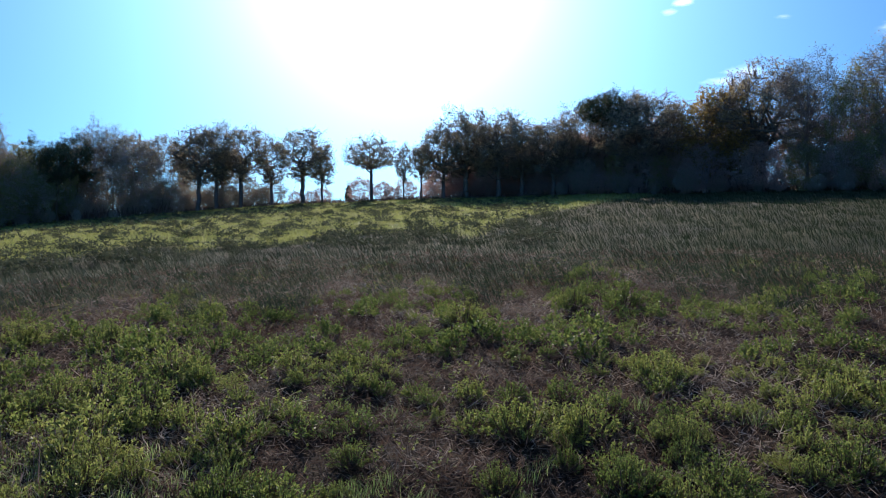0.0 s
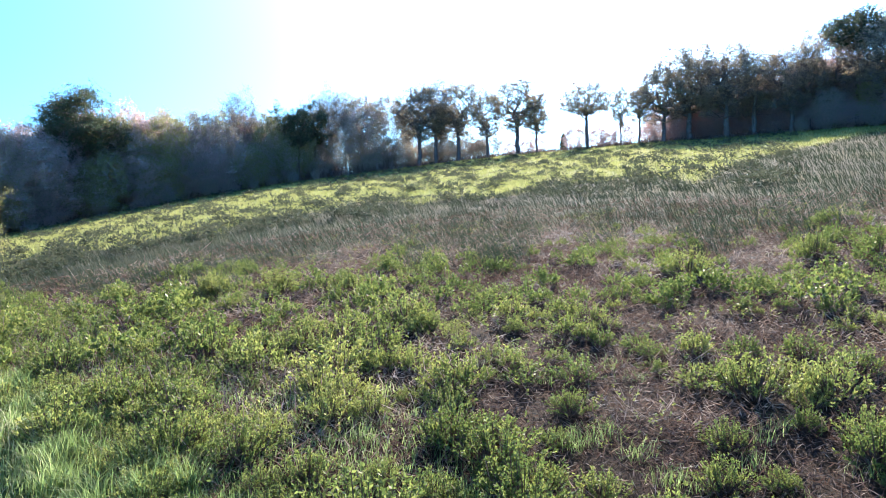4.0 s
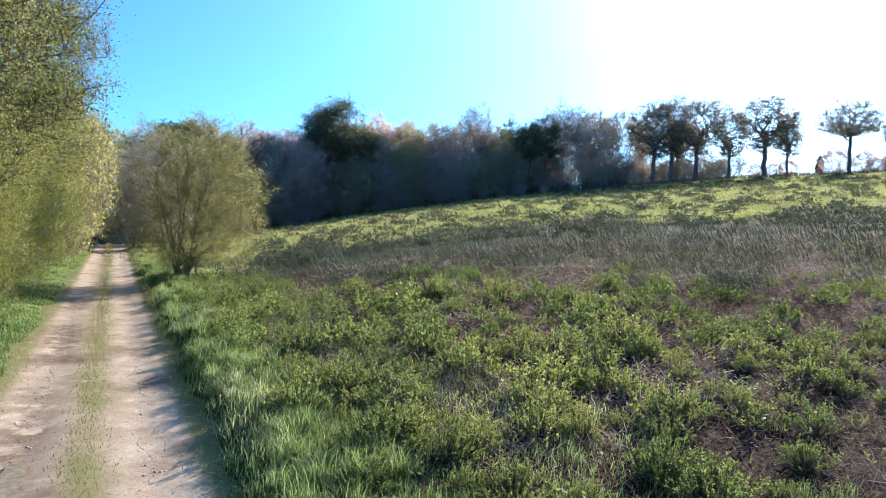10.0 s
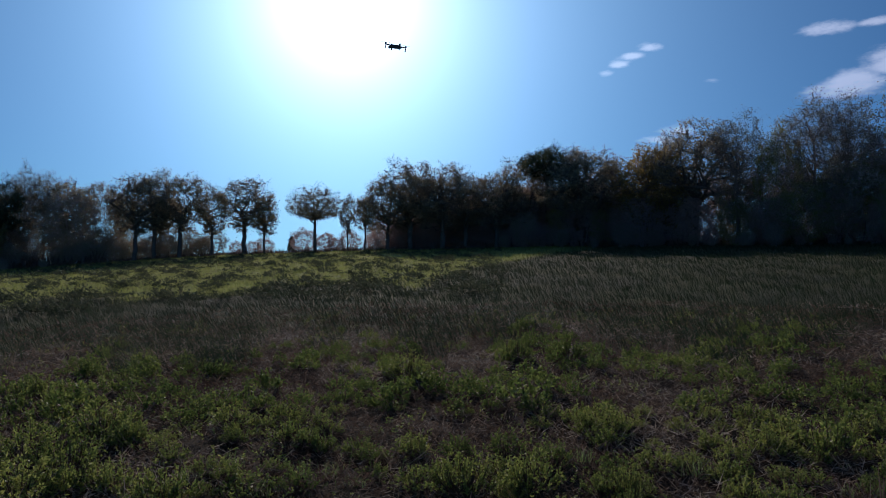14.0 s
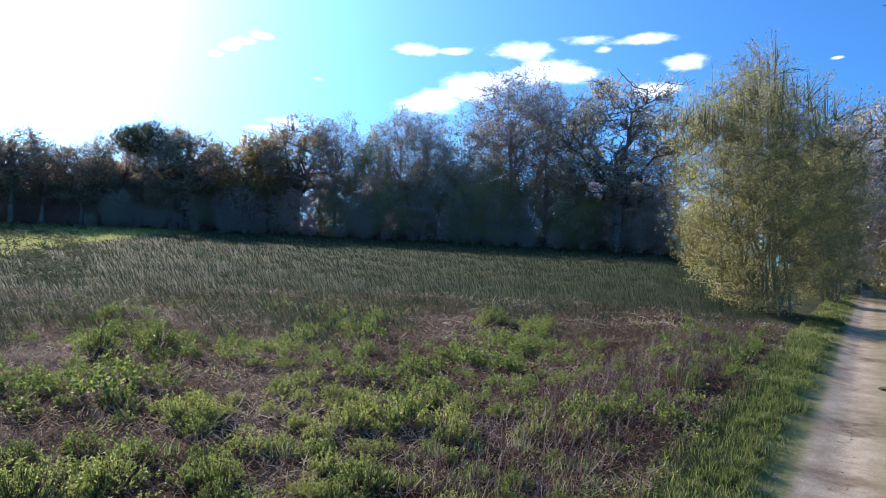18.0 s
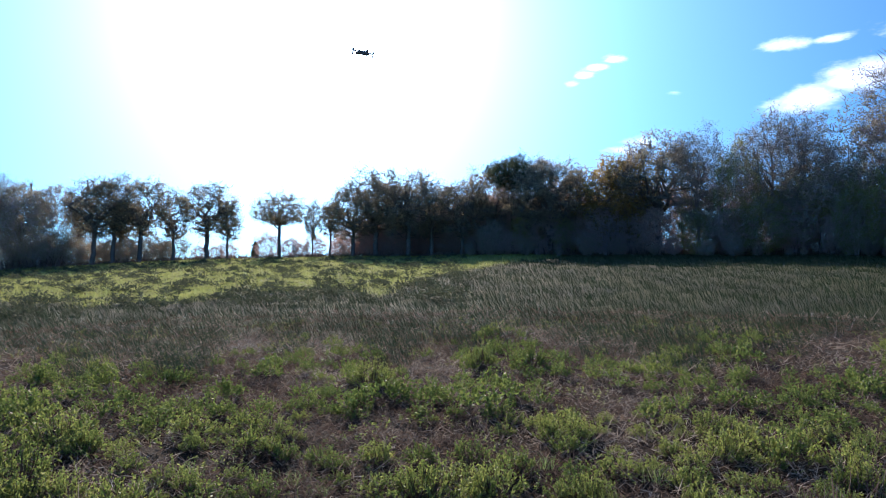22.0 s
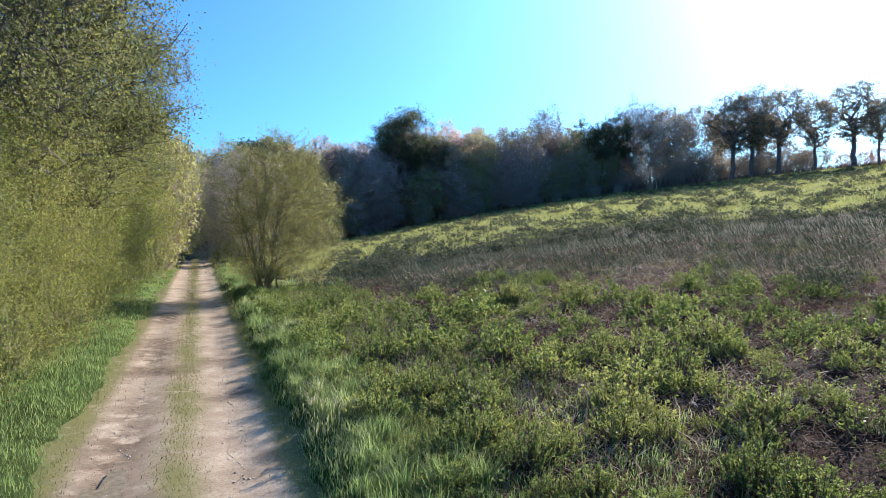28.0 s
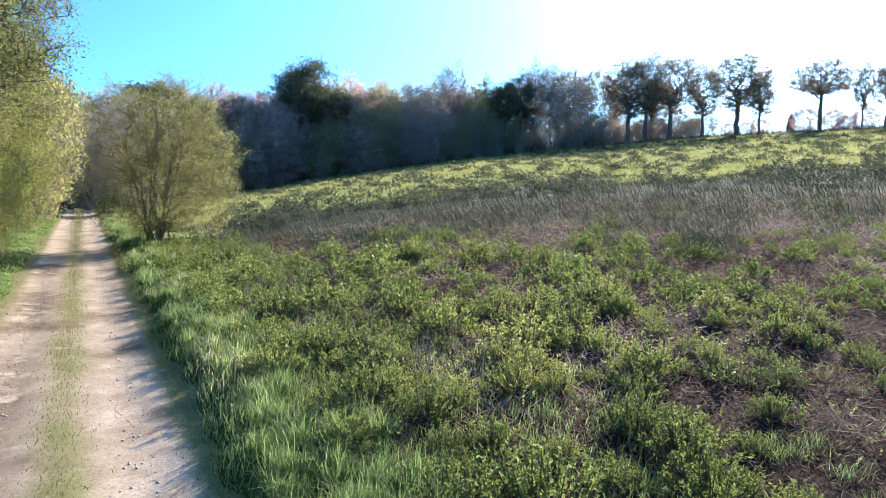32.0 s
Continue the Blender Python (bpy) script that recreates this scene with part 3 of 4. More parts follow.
def tree_meshes(name, seed, wood, leaf, stems=1, base_r=0.05, clear=0.35, centre=0.66, rx=0.34, rz=0.34, limbs=9, branches=70, twigs=420, leaf_n=3, leaf_len=0.018, leaf_wide=0.011,
                trunk_r=0.022, gnarl=0.07, lift=0.12, shell=0.35, lean=0.0, scatter=0.012, flat=1.0, twig_r=0.0016, top_only=False, ribbon=True, clumps=0, fork=0.0, limb_r=0.42, skirt=0.0, whips=0, head=0.0, twig_len=0.17):
    """Wood and leaves of a tree one metre high: stems, limbs, branches and twigs that reach into an egg-shaped crown."""
    g = np.random.default_rng(seed)
    segs = []          # p0, p1, r0, r1, sides
    c = np.array([lean, 0, centre])

    def into_crown(n, lo, hi):
        v = norm(g.normal(0, 1, (n, 3)))
        if top_only:
            v[:, 2] = np.abs(v[:, 2]) * g.choice([1, 1, 1, -0.4], n)
        r = g.uniform(lo ** 3, hi ** 3, n) ** (1 / 3)
        lump = 1 + 0.16 * np.sin(v[:, 0] * 5 + seed) * np.sin(v[:, 1] * 6 + seed * 2) + 0.10 * np.sin(v[:, 2] * 9 + v[:, 0] * 7)
        p = v * (r * lump)[:, None] * np.array([rx, rx, rz])
        p[:, :2] *= (1 + skirt * np.clip(-p[:, 2:3] / rz, 0, 1))
        p[:, :2] *= (1 + head * np.clip(p[:, 2:3] / rz, 0, 1))
        p[:, 2] = np.where(p[:, 2] < 0, p[:, 2] * flat, p[:, 2])
        p[:, 2] = np.maximum(p[:, 2], 0.02 - centre)
        return c + p

    def add(p, r0, r1, sides):
        rr = np.linspace(r0, r1, len(p))
        segs.append((p[:-1], p[1:], rr[:-1], rr[1:], sides))

    pts, rad = [], []
    for s in range(stems):
        if stems == 1:
            a, b = np.zeros(3), np.array([lean * 0.8, 0, fork or centre + rz * 0.25])
            p = bent(g, a, b, 0, gnarl * 0.13, 9)
            add(p, trunk_r, trunk_r * (0.7 if fork else 0.35), 7)
            k = np.linspace(0, 1, len(p)) * b[2] >= clear
        else:
            ang = s * 2.4 + g.uniform(-0.3, 0.3)
            a = np.array([math.cos(ang), math.sin(ang), 0]) * g.uniform(0.01, base_r)
            q = norm(np.array([math.cos(ang), math.sin(ang), 0.0])) * rx * g.uniform(0.15, 0.75)
            b = np.array([q[0], q[1], centre + rz * g.uniform(-0.1, 0.75)])
            p = bent(g, a, b, 0.05, gnarl * 0.4, 8)
            tr = trunk_r * g.uniform(0.5, 1.0)
            add(p, tr, tr * 0.25, 5)
            k = np.linspace(0, 1, len(p)) * b[2] >= clear
        pts.append(p[k])
    stem_pts = np.concatenate(pts)
    limb_pts = [stem_pts]
    for tgt in into_crown(limbs, 0.5, 0.82):
        i = nearest(tgt[None] - np.array([0, 0, 0.10]), stem_pts)[0]
        if g.random() < 0.5 and stems == 1 and not fork:
            i = g.integers(0, max(1, int(len(stem_pts) * 0.7)))
        p = bent(g, stem_pts[i], tgt, lift, gnarl, 6)
        add(p, trunk_r * limb_r, trunk_r * 0.12, 5)
        limb_pts.append(p[1:])
    limb_pts = np.concatenate(limb_pts)
    br_pts = []
    tg = into_crown(branches, shell + 0.15, 0.98)
    for tgt, i in zip(tg, nearest(tg, limb_pts)):
        p = bent(g, limb_pts[i], tgt, lift * 0.6, gnarl * 0.9, 4)
        add(p, trunk_r * 0.13, trunk_r * 0.05, 3)
        br_pts.append(p[1:])
    br_pts = np.concatenate(br_pts)
    tg = into_crown(twigs, shell, 1.06)
    if clumps:
        heads = into_crown(clumps, 0.55, 0.97)
        tg = heads[g.integers(0, clumps, twigs)] + g.normal(0, 1, (twigs, 3)) * np.array([0.045, 0.045, 0.032])
    st = br_pts[nearest(tg, br_pts)]
    d = tg - st
    ln = np.linalg.norm(d, axis=1, keepdims=True)
    tg = st + d * np.minimum(1, twig_len / np.maximum(ln, 1e-6))
    md = (st + tg) / 2 + g.normal(0, 0.012, st.shape)
    n = len(st)
    one = np.ones(n)
    segs.append((st, md, one * twig_r * 1.4, one * twig_r, 3))
    segs.append((md, tg, one * twig_r, one * twig_r * 0.5, 3))
    # side twigs
    t2 = tg[g.integers(0, n, n)] * 0
    pick = g.integers(0, n, n)
    base = md[pick] + (tg[pick] - md[pick]) * g.uniform(0, 0.9, (n, 1))
    t2 = base + norm((tg - st)[pick] + g.normal(0, 0.05, (n, 3))) * g.uniform(0.02, 0.06, (n, 1))
    segs.append((base, t2, one * twig_r * 0.8, one * twig_r * 0.4, 3))
    if whips:
        # straight young shoots that stand up out of the crown
        high = br_pts[br_pts[:, 2] > centre + rz * 0.35]
        w0 = high[g.integers(0, len(high), whips)]
        w1 = w0 + np.stack([g.normal(0, 0.012, whips), g.normal(0, 0.012, whips), g.uniform(0.07, 0.17, whips)], 1)
        segs.append((w0, w1, np.full(whips, twig_r * 1.3), np.full(whips, twig_r * 0.5), 3))
        tg = np.concatenate([tg, w0 + (w1 - w0) * g.uniform(0.3, 1, (whips, 1)), w1])
    me_w = quick_mesh(name + "_wood", *join([ribbons(g, *s[:4]) if ribbon and s[4] == 3 else tubes(*s) for s in segs]), wood, False)
    ends = np.concatenate([tg, t2, md])
    k = g.integers(0, len(ends), int(len(ends) * leaf_n))
    cen = ends[k] + g.normal(0, scatter, (len(k), 3))
    al = norm(g.normal(0, 1, (len(k), 3)))
    me_l = quick_mesh(name + "_leaves", *leaves(g, cen, al, leaf_len, leaf_wide), leaf)
    return me_w, me_l


def tree(kind, meshes, label, category="tree", crown_label=""):
    root = new(kind)
    root.empty_display_size = 0.3
    part("trunk", meshes[0], root)
    part("crown", meshes[1], root, crown_label)
    return tagged(root, label, category)


placed = {}


def plant(proto, b, d, h, turn=None, wide=1.0, sink=0.05, label=""):
    """A tree at a bearing and a distance, of a given height."""
    x, y = polar(np.array([b]), np.array([d]))[0]
    z = float(height(np.array([x]), np.array([y]))[0]) - sink
    turn = rng.uniform(0, 360) if turn is None else turn
    m = Matrix.LocRotScale((x, y, z), Euler((0, 0, radians(turn))), (h * wide, h * wide, h))
    if proto.name not in placed:
        placed[proto.name] = 1
        proto.matrix_basis = m
        ob = proto
    else:
        ob = copy_thing(proto, Matrix.Translation((x, y, z)) @ Matrix.Rotation(radians(turn), 4, "Z"))
        ob.scale = (h * wide, h * wide, h)
    if label:
        tagged(ob, label)
    return ob


OAK_LABEL = "spreading oak with gnarled limbs and brown-green opening buds"
oaks = [tree("oak_tree", tree_meshes("oak%d" % i, 20 + i, M_BARK, M_OAK_LEAF, clear=0.24, fork=0.36, limb_r=0.55, centre=0.62, rx=0.42, rz=0.37, limbs=16, branches=240, twigs=2000, twig_len=0.09, trunk_r=0.030, twig_r=0.0017, gnarl=0.10, leaf_n=2.3, leaf_len=0.0115, leaf_wide=0.010, scatter=0.010, clumps=120, shell=0.45), OAK_LABEL) for i in range(4)]
tall_oaks = [tree("oak_tree", tree_meshes("talloak%d" % i, 40 + i, M_BARK, M_OAK_LEAF, clear=0.30, fork=0.42, limb_r=0.6, centre=0.66, rx=0.30, rz=0.34, limbs=13, branches=170, twigs=1500, twig_len=0.10, trunk_r=0.026, twig_r=0.0018, gnarl=0.11, leaf_n=1.4, leaf_len=0.0135, leaf_wide=0.011, scatter=0.011, clumps=80, shell=0.4), "tall narrow oak on the field edge with sparse brown buds") for i in range(3)]
flat_oak = tree("oak_tree", tree_meshes("flatoak", 62, M_BARK, M_OAK_LEAF, clear=0.42, fork=0.50, limb_r=0.5, centre=0.68, rx=0.42, rz=0.31, limbs=14, branches=170, twigs=1800, trunk_r=0.027, twig_r=0.0017, gnarl=0.09, leaf_n=1.8, leaf_len=0.0125, leaf_wide=0.010, flat=0.55, lift=0.12, scatter=0.011, twig_len=0.10), "lone flat-topped oak on the ridge with a straight bare trunk")
rust = [tree("oak_tree", tree_meshes("rust%d" % i, 70 + i, M_BARK, M_RUST_LEAF, clear=0.15, centre=0.54, rx=0.32, rz=0.45, limbs=12, branches=100, twigs=900, leaf_n=2.6, leaf_len=0.022, leaf_wide=0.015, twig_r=0.0022, shell=0.5), "rounded oak with rusty young leaves at the wood's edge") for i in range(2)]
birches = [tree("birch_tree", tree_meshes("birch%d" % i, 80 + i, M_BIRCH_BARK, M_BIRCH_LEAF, clear=0.28, centre=0.62, rx=0.22, rz=0.38, limbs=22, branches=260, twigs=2400, twig_len=0.08, gnarl=0.02, lift=-0.12, leaf_n=1.2, leaf_len=0.008, leaf_wide=0.006, trunk_r=0.013, twig_r=0.0010), "slender birch with fine ascending twigs and small pale buds") for i in range(3)]
thick = [tree("thicket_tree", tree_meshes("thicket%d" % i, 90 + i, M_TWIG, M_BIRCH_LEAF, stems=6, clear=0.15, centre=0.52, rx=0.34, rz=0.47, limbs=8, branches=110, twigs=1300, gnarl=0.04, lift=-0.05, twig_len=0.10, leaf_n=2.6, leaf_len=0.014, leaf_wide=0.010, trunk_r=0.012, shell=0.4, twig_r=0.0024), "bare grey-brown thicket tree with dense upright twigs") for i in range(3)]
mauve = [tree("thicket_tree", tree_meshes("mauve%d" % i, 190 + i, M_TWIG, M_MAUVE_BUD, stems=6, clear=0.10, centre=0.52, rx=0.34, rz=0.47, limbs=8, branches=110, twigs=1200, gnarl=0.04, lift=-0.06, leaf_n=3.4, leaf_len=0.018, leaf_wide=0.012, trunk_r=0.010, shell=0.70, twig_r=0.0018, skirt=0.30, head=0.10, twig_len=0.10), "dense leafless thicket tree with purple-brown buds in the wood") for i in range(4)]
sallows = [tree("willow_tree", tree_meshes("sallow%d" % i, 100 + i, M_TWIG, M_WILLOW_LEAF, stems=6, clear=0.10, centre=0.52, rx=0.34, rz=0.47, limbs=8, branches=110, twigs=1200, gnarl=0.04, lift=-0.05, twig_len=0.10, head=0.05, leaf_n=3.8, leaf_len=0.0165, leaf_wide=0.012, trunk_r=0.012, shell=0.70, skirt=0.25, twig_r=0.0022), "rounded willow covered in yellow-green spring leaves") for i in range(3)]
pines = [tree("pine_tree", tree_meshes("pine%d" % i, 110 + i, M_PINE_BARK, M_PINE_NEEDLE, clear=0.38, centre=0.67, rx=0.27, rz=0.31, limbs=14, branches=70, twigs=520, clumps=60, gnarl=0.05, lift=0.02, leaf_n=8, leaf_len=0.019, leaf_wide=0.010, trunk_r=0.02, scatter=0.014, shell=0.3), "dark evergreen pine with a dense clumped crown") for i in (1, 2)]
umbrella_pine = tree("pine_tree", tree_meshes("umbrella", 118, M_PINE_BARK, M_PINE_NEEDLE, clear=0.58, centre=0.80, rx=0.28, rz=0.19, limbs=12, branches=60, twigs=600, clumps=40, gnarl=0.05, lift=0.02, leaf_n=8.0, leaf_len=0.016, leaf_wide=0.009, trunk_r=0.018, scatter=0.014, shell=0.3, flat=0.4), "tall umbrella-topped pine rising over the wood")
crown_pine = tree("pine_tree", tree_meshes("crownpine", 119, M_PINE_BARK, M_PINE_NEEDLE, clear=0.42, centre=0.67, rx=0.27, rz=0.32, limbs=16, branches=90, twigs=1300, clumps=48, gnarl=0.05, lift=0.02, leaf_n=10, leaf_len=0.012, leaf_wide=0.007, trunk_r=0.018, scatter=0.014, shell=0.3, flat=0.8), "tall dark pine with a billowing crown above the wood")
open_pine = tree("pine_tree", tree_meshes("openpine", 116, M_PINE_BARK, M_PINE_NEEDLE, clear=0.40, centre=0.70, rx=0.19, rz=0.29, limbs=11, branches=40, twigs=420, clumps=30, gnarl=0.06, lift=0.04, leaf_n=8, leaf_len=0.014, leaf_wide=0.008, trunk_r=0.017, scatter=0.014, shell=0.3), "slim open pine with a bare trunk on the ridge")

hedge = [tree("hedge_tree", tree_meshes("hedge%d" % i, 120 + i, M_WILLOW_BARK, M_HEDGE_LEAF, stems=6, clear=0.03, centre=0.50, rx=0.30, rz=0.50, limbs=14, branches=120, twigs=1100, gnarl=0.04, lift=-0.02, leaf_n=11.0, leaf_len=0.0085, leaf_wide=0.0056, trunk_r=0.010, shell=0.25, skirt=0.5, twig_r=0.0009, twig_len=0.10, scatter=0.016), "leafy hedgerow tree with yellow-green spring leaves beside the track") for i in range(3)]
big_ash = tree("ash_tree", tree_meshes("ash", 131, M_ASH_BARK, M_ASH_LEAF, clear=0.22, centre=0.60, rx=0.34, rz=0.42, limbs=18, branches=150, twigs=2600, gnarl=0.05, lift=0.02, leaf_n=8.0, leaf_len=0.0062, leaf_wide=0.0042, trunk_r=0.018, twig_r=0.0008, twig_len=0.10, clumps=150), "tall hedgerow tree with dark limbs and fine budding twigs")
lone_willow = tree("willow_bush", tree_meshes("lonewillow", 141, M_WILLOW_BARK, M_WILLOW_LEAF, stems=12, clear=0.03, skirt=0.55, centre=0.53, rx=0.37, rz=0.49, limbs=26, branches=220, twigs=2600, base_r=0.09, gnarl=0.04, lift=-0.04, leaf_n=6.5, lean=0.10, leaf_len=0.0092, leaf_wide=0.0060, trunk_r=0.012, shell=0.1, twig_r=0.0012), "round many-stemmed willow bush with pale yellow-green buds", "bush")
big_willow = tree("willow_bush", tree_meshes("bigwillow", 151, M_WILLOW_BARK, M_WILLOW_LEAF, stems=18, clear=0.02, skirt=0.15, head=0.5, centre=0.46, rx=0.285, rz=0.45, limbs=30, branches=260, twigs=4200, base_r=0.12, gnarl=0.03, lift=-0.04, leaf_n=5.0, leaf_len=0.0066, leaf_wide=0.0046, trunk_r=0.008, shell=0.15, twig_r=0.0012, whips=520), "tall many-stemmed willow thicket with yellow-green buds by the track", "bush")

TREES = [
    (open_pine, 29.6, 103, 11.6, 1.00),
    (open_pine, 28.5, 101, 11.0, 0.90),
    (open_pine, 27.3, 105, 11.8, 1.10),
    (birches[1], 26.2, 109, 13.3, 1.00),
    (birches[2], 24.9, 109, 12.5, 1.00),
    (thick[0], 23.2, 104, 10.4, 1.10),
    (thick[1], 21.6, 105, 11.2, 0.80),
    (tall_oaks[0], 19.0, 104, 11.8, 1.10),
    (tall_oaks[1], 17.7, 105, 12.2, 1.00),
    (tall_oaks[2], 15.9, 105, 11.8, 1.10),
    (tall_oaks[1], 13.6, 105, 10.0, 0.90),
    (tall_oaks[0], 11.2, 104, 11.2, 1.25),
    (tall_oaks[2], 9.7, 104, 7.6, 0.90),
    (flat_oak, 5.8, 104, 9.8, 1.00),
    (tall_oaks[1], 3.2, 104, 8.3, 0.50),
    (tall_oaks[2], 1.8, 104, 8.3, 0.70),
    (oaks[0], -0.0, 103, 10.7, 1.00),
    (oaks[1], -1.8, 103, 13.1, 1.00),
    (oaks[2], -4.4, 102, 12.5, 1.00),
    (oaks[3], -6.3, 103, 11.6, 1.00),
    (oaks[0], -8.8, 101, 10.9, 1.00),
    (oaks[1], -11.0, 102, 12.6, 1.00),
    (umbrella_pine, -12.8, 101, 14.0, 1.00),
    (oaks[2], -16.0, 98, 13.3, 1.00),
    (oaks[3], -15.8, 99, 13.7, 1.20),
    (rust[0], -20.6, 95, 13.1, 1.00),
    (rust[1], -21.9, 95, 13.0, 1.00),
    (oaks[0], -24.2, 95, 15.7, 1.00),
    (birches[0], -27.1, 92, 15.8, 1.20),
    (sallows[0], -30.0, 90, 13.6, 0.60),
    (birches[1], -32.3, 91, 16.8, 1.30),
    (birches[2], -34.4, 90, 16.5, 1.00),
    (thick[2], -36.0, 88, 12.1, 1.00),
    (thick[0], -38.6, 88, 15.4, 1.00),
    (birches[0], -41.3, 86, 21.5, 1.25),
    (birches[1], -44.1, 86, 20.5, 1.00),
    (oaks[1], -49.7, 80, 19.5, 0.98),
    (sallows[1], -40.2, 83, 9.7, 0.80),
    (sallows[2], -37.5, 84, 7.6, 0.70),
    (sallows[0], -47.0, 80, 7.1, 0.80),
    (thick[1], -51.8, 82, 13.3, 1.00),
    (birches[2], -59.8, 40, 12.8, 0.80),
    (oaks[2], -65.9, 62, 14.5, 1.00),
    (oaks[3], -66.7, 75, 14.9, 1.00),
    (thick[2], -64.9, 55, 10.5, 1.00),
    (sallows[2], -68.8, 60, 8.9, 1.00),
    (pines[0], 55.3, 95, 15.1, 1.20),
    (pines[1], 57.3, 94, 13.1, 1.00),
    (thick[1], 58.9, 93, 11.3, 1.00),
    (oaks[0], 50.4, 95, 13.4, 0.90),
    (thick[2], 47.6, 92, 12.1, 1.00),
    (crown_pine, 43.7, 98, 16.3, 1.15),
    (thick[0], 40.5, 97, 11.6, 1.00),
    (sallows[1], 38.3, 97, 11.5, 0.80),
    (thick[1], 35.8, 100, 11.5, 1.00),
    (sallows[0], 30.9, 101, 9.4, 0.70),
    (birches[0], 32.9, 105, 13.9, 1.00),
    (thick[2], 34.0, 98, 8.9, 1.00),
]
for proto, b, d, h, wide in TREES:
    plant(proto, b, d, h, wide=wide)
plant(lone_willow, 55.2, 28, 5.8, 54, wide=1.02)
plant(big_willow, -59.9, 32, 10.6, 0)
plant(big_willow, -64.0, 46, 10.2, 140, wide=0.75)

# the hedgerow along the outer side of the track's left leg
HEDGE_ROW = [(9.5, 2.9, 3.6), (11.5, 3.3, 4.4), (13.6, 3.0, 4.6), (16.0, 3.4, 5.4), (18.5, 3.0, 5.0), (21.0, 3.4, 6.0), (24.0, 3.1, 6.0), (27.0, 3.4, 7.0), (31.0, 3.1, 7.4), (35.0, 3.4, 9.0), (40.0, 3.0, 9.5), (45.0, 3.3, 9.0), (51.0, 3.1, 10.0), (58.0, 3.0, 10.0), (66.0, 2.4, 10.5)]
for i, (al, off, h) in enumerate(HEDGE_ROW):
    x, y = track_points(np.array([al]), np.array([-off]))[0]
    plant(hedge[i % 3] if i < 10 else sallows[i % 3], math.degrees(math.atan2(-x, y)), math.hypot(x, y), h, wide=0.85)
for al, off, h in ((15.0, 4.4, 9.5), (20.0, 4.8, 12.0), (26.0, 5.0, 12.5), (33.0, 4.8, 12.0)):
    x, y = track_points(np.array([al]), np.array([-off]))[0]
    plant(big_ash, math.degrees(math.atan2(-x, y)), math.hypot(x, y), h)
# the wood that closes the track's left end
for i, (al, off, h) in enumerate(((60, 4.5, 9.0), (68, 3.5, 10.0), (74, 1.0, 9.0), (77, -1.5, 11.0), (80, 3.0, 12.0), (72, 6.5, 10.0))):
    x, y = track_points(np.array([float(al)]), np.array([float(off)]))[0]
    plant((thick + hedge)[i % 6], math.degrees(math.atan2(-x, y)), math.hypot(x, y), h)
# pine on the outer side of the right leg
near_pine = tree("pine_tree", tree_meshes("nearpine", 117, M_PINE_BARK, M_PINE_NEEDLE, clear=0.4, centre=0.68, rx=0.27, rz=0.30, limbs=14, branches=70, twigs=760, clumps=60, gnarl=0.05, lift=0.02, leaf_n=40, leaf_len=0.010, leaf_wide=0.0019, trunk_r=0.02, scatter=0.007, shell=0.3), "dark pine standing beside the track")
plant(near_pine, -78.8, 22, 11.0, 30, wide=1.25)
# trees round the track's far right end
for proto, b, d, h in ((thick[0], -64.0, 92, 10.0), (sallows[1], -65.6, 118, 12.0), (oaks[1], -64.8, 135, 15.0), (thick[1], -68.6, 112, 10.0), (sallows[0], -70.2, 84, 9.5), (oaks[0], -71.0, 100, 13.0), (thick[2], -67.2, 190, 12.0), (thick[0], -66.4, 178, 12.0), (sallows[2], -72.5, 70, 9.0)):
    plant(proto, b, d, h)

for i, (al, off, h) in enumerate(((-58.0, -4.2, 9.0), (-70.0, 4.0, 10.0), (-74.0, -4.4, 10.5), (-88.0, 4.2, 11.0), (-92.0, -4.6, 11.0), (-108.0, 4.4, 12.0), (-112.0, -4.8, 12.0))):
    x, y = track_points(np.array([al]), np.array([off]))[0]
    plant((sallows + mauve)[i % 5], math.degrees(math.atan2(-x, y)), math.hypot(x, y), h, wide=0.95)

# rows that fill the wood behind its edge
for b in np.concatenate([np.arange(-57, -8, 1.9), np.arange(29.0, 63, 1.9)]):
    e = float(np.interp(b, eb, ev))
    for k in range(2 if b < -20 else 3):
        bb = b + rng.uniform(-0.9, 0.9)
        dd = e + (0.0, 4.5, 9.0)[k] + rng.uniform(-1, 2)
        top = float(np.interp(bb, [-57, -45, -25, -8, 20, 30, 45, 62], [9.5, 10.5, 10, 9.0, 8.0, 10.5, 13.5, 13.0]))
        pick = rng.choice(10, p=[0.13, 0.13, 0.13, 0.13, 0.06, 0.04, 0.04, 0.12, 0.11, 0.11])
        plant((mauve + thick + sallows)[pick], bb, dd, top * (0.62, 0.88, 1.0)[k] * rng.uniform(0.82, 1.12), wide=(1.2, 1.05, 1.05)[k])
for b in np.concatenate([np.arange(-54, -8, 1.6), np.arange(25, 60, 1.8)]):
    e = float(np.interp(b, eb, ev))
    plant((thick + mauve[:1])[int(rng.integers(4))], b + rng.uniform(-0.8, 0.8), e - 1.2 + rng.uniform(-1.0, 1.2), rng.uniform(0.9, 3.2), wide=rng.uniform(1.1, 1.7))
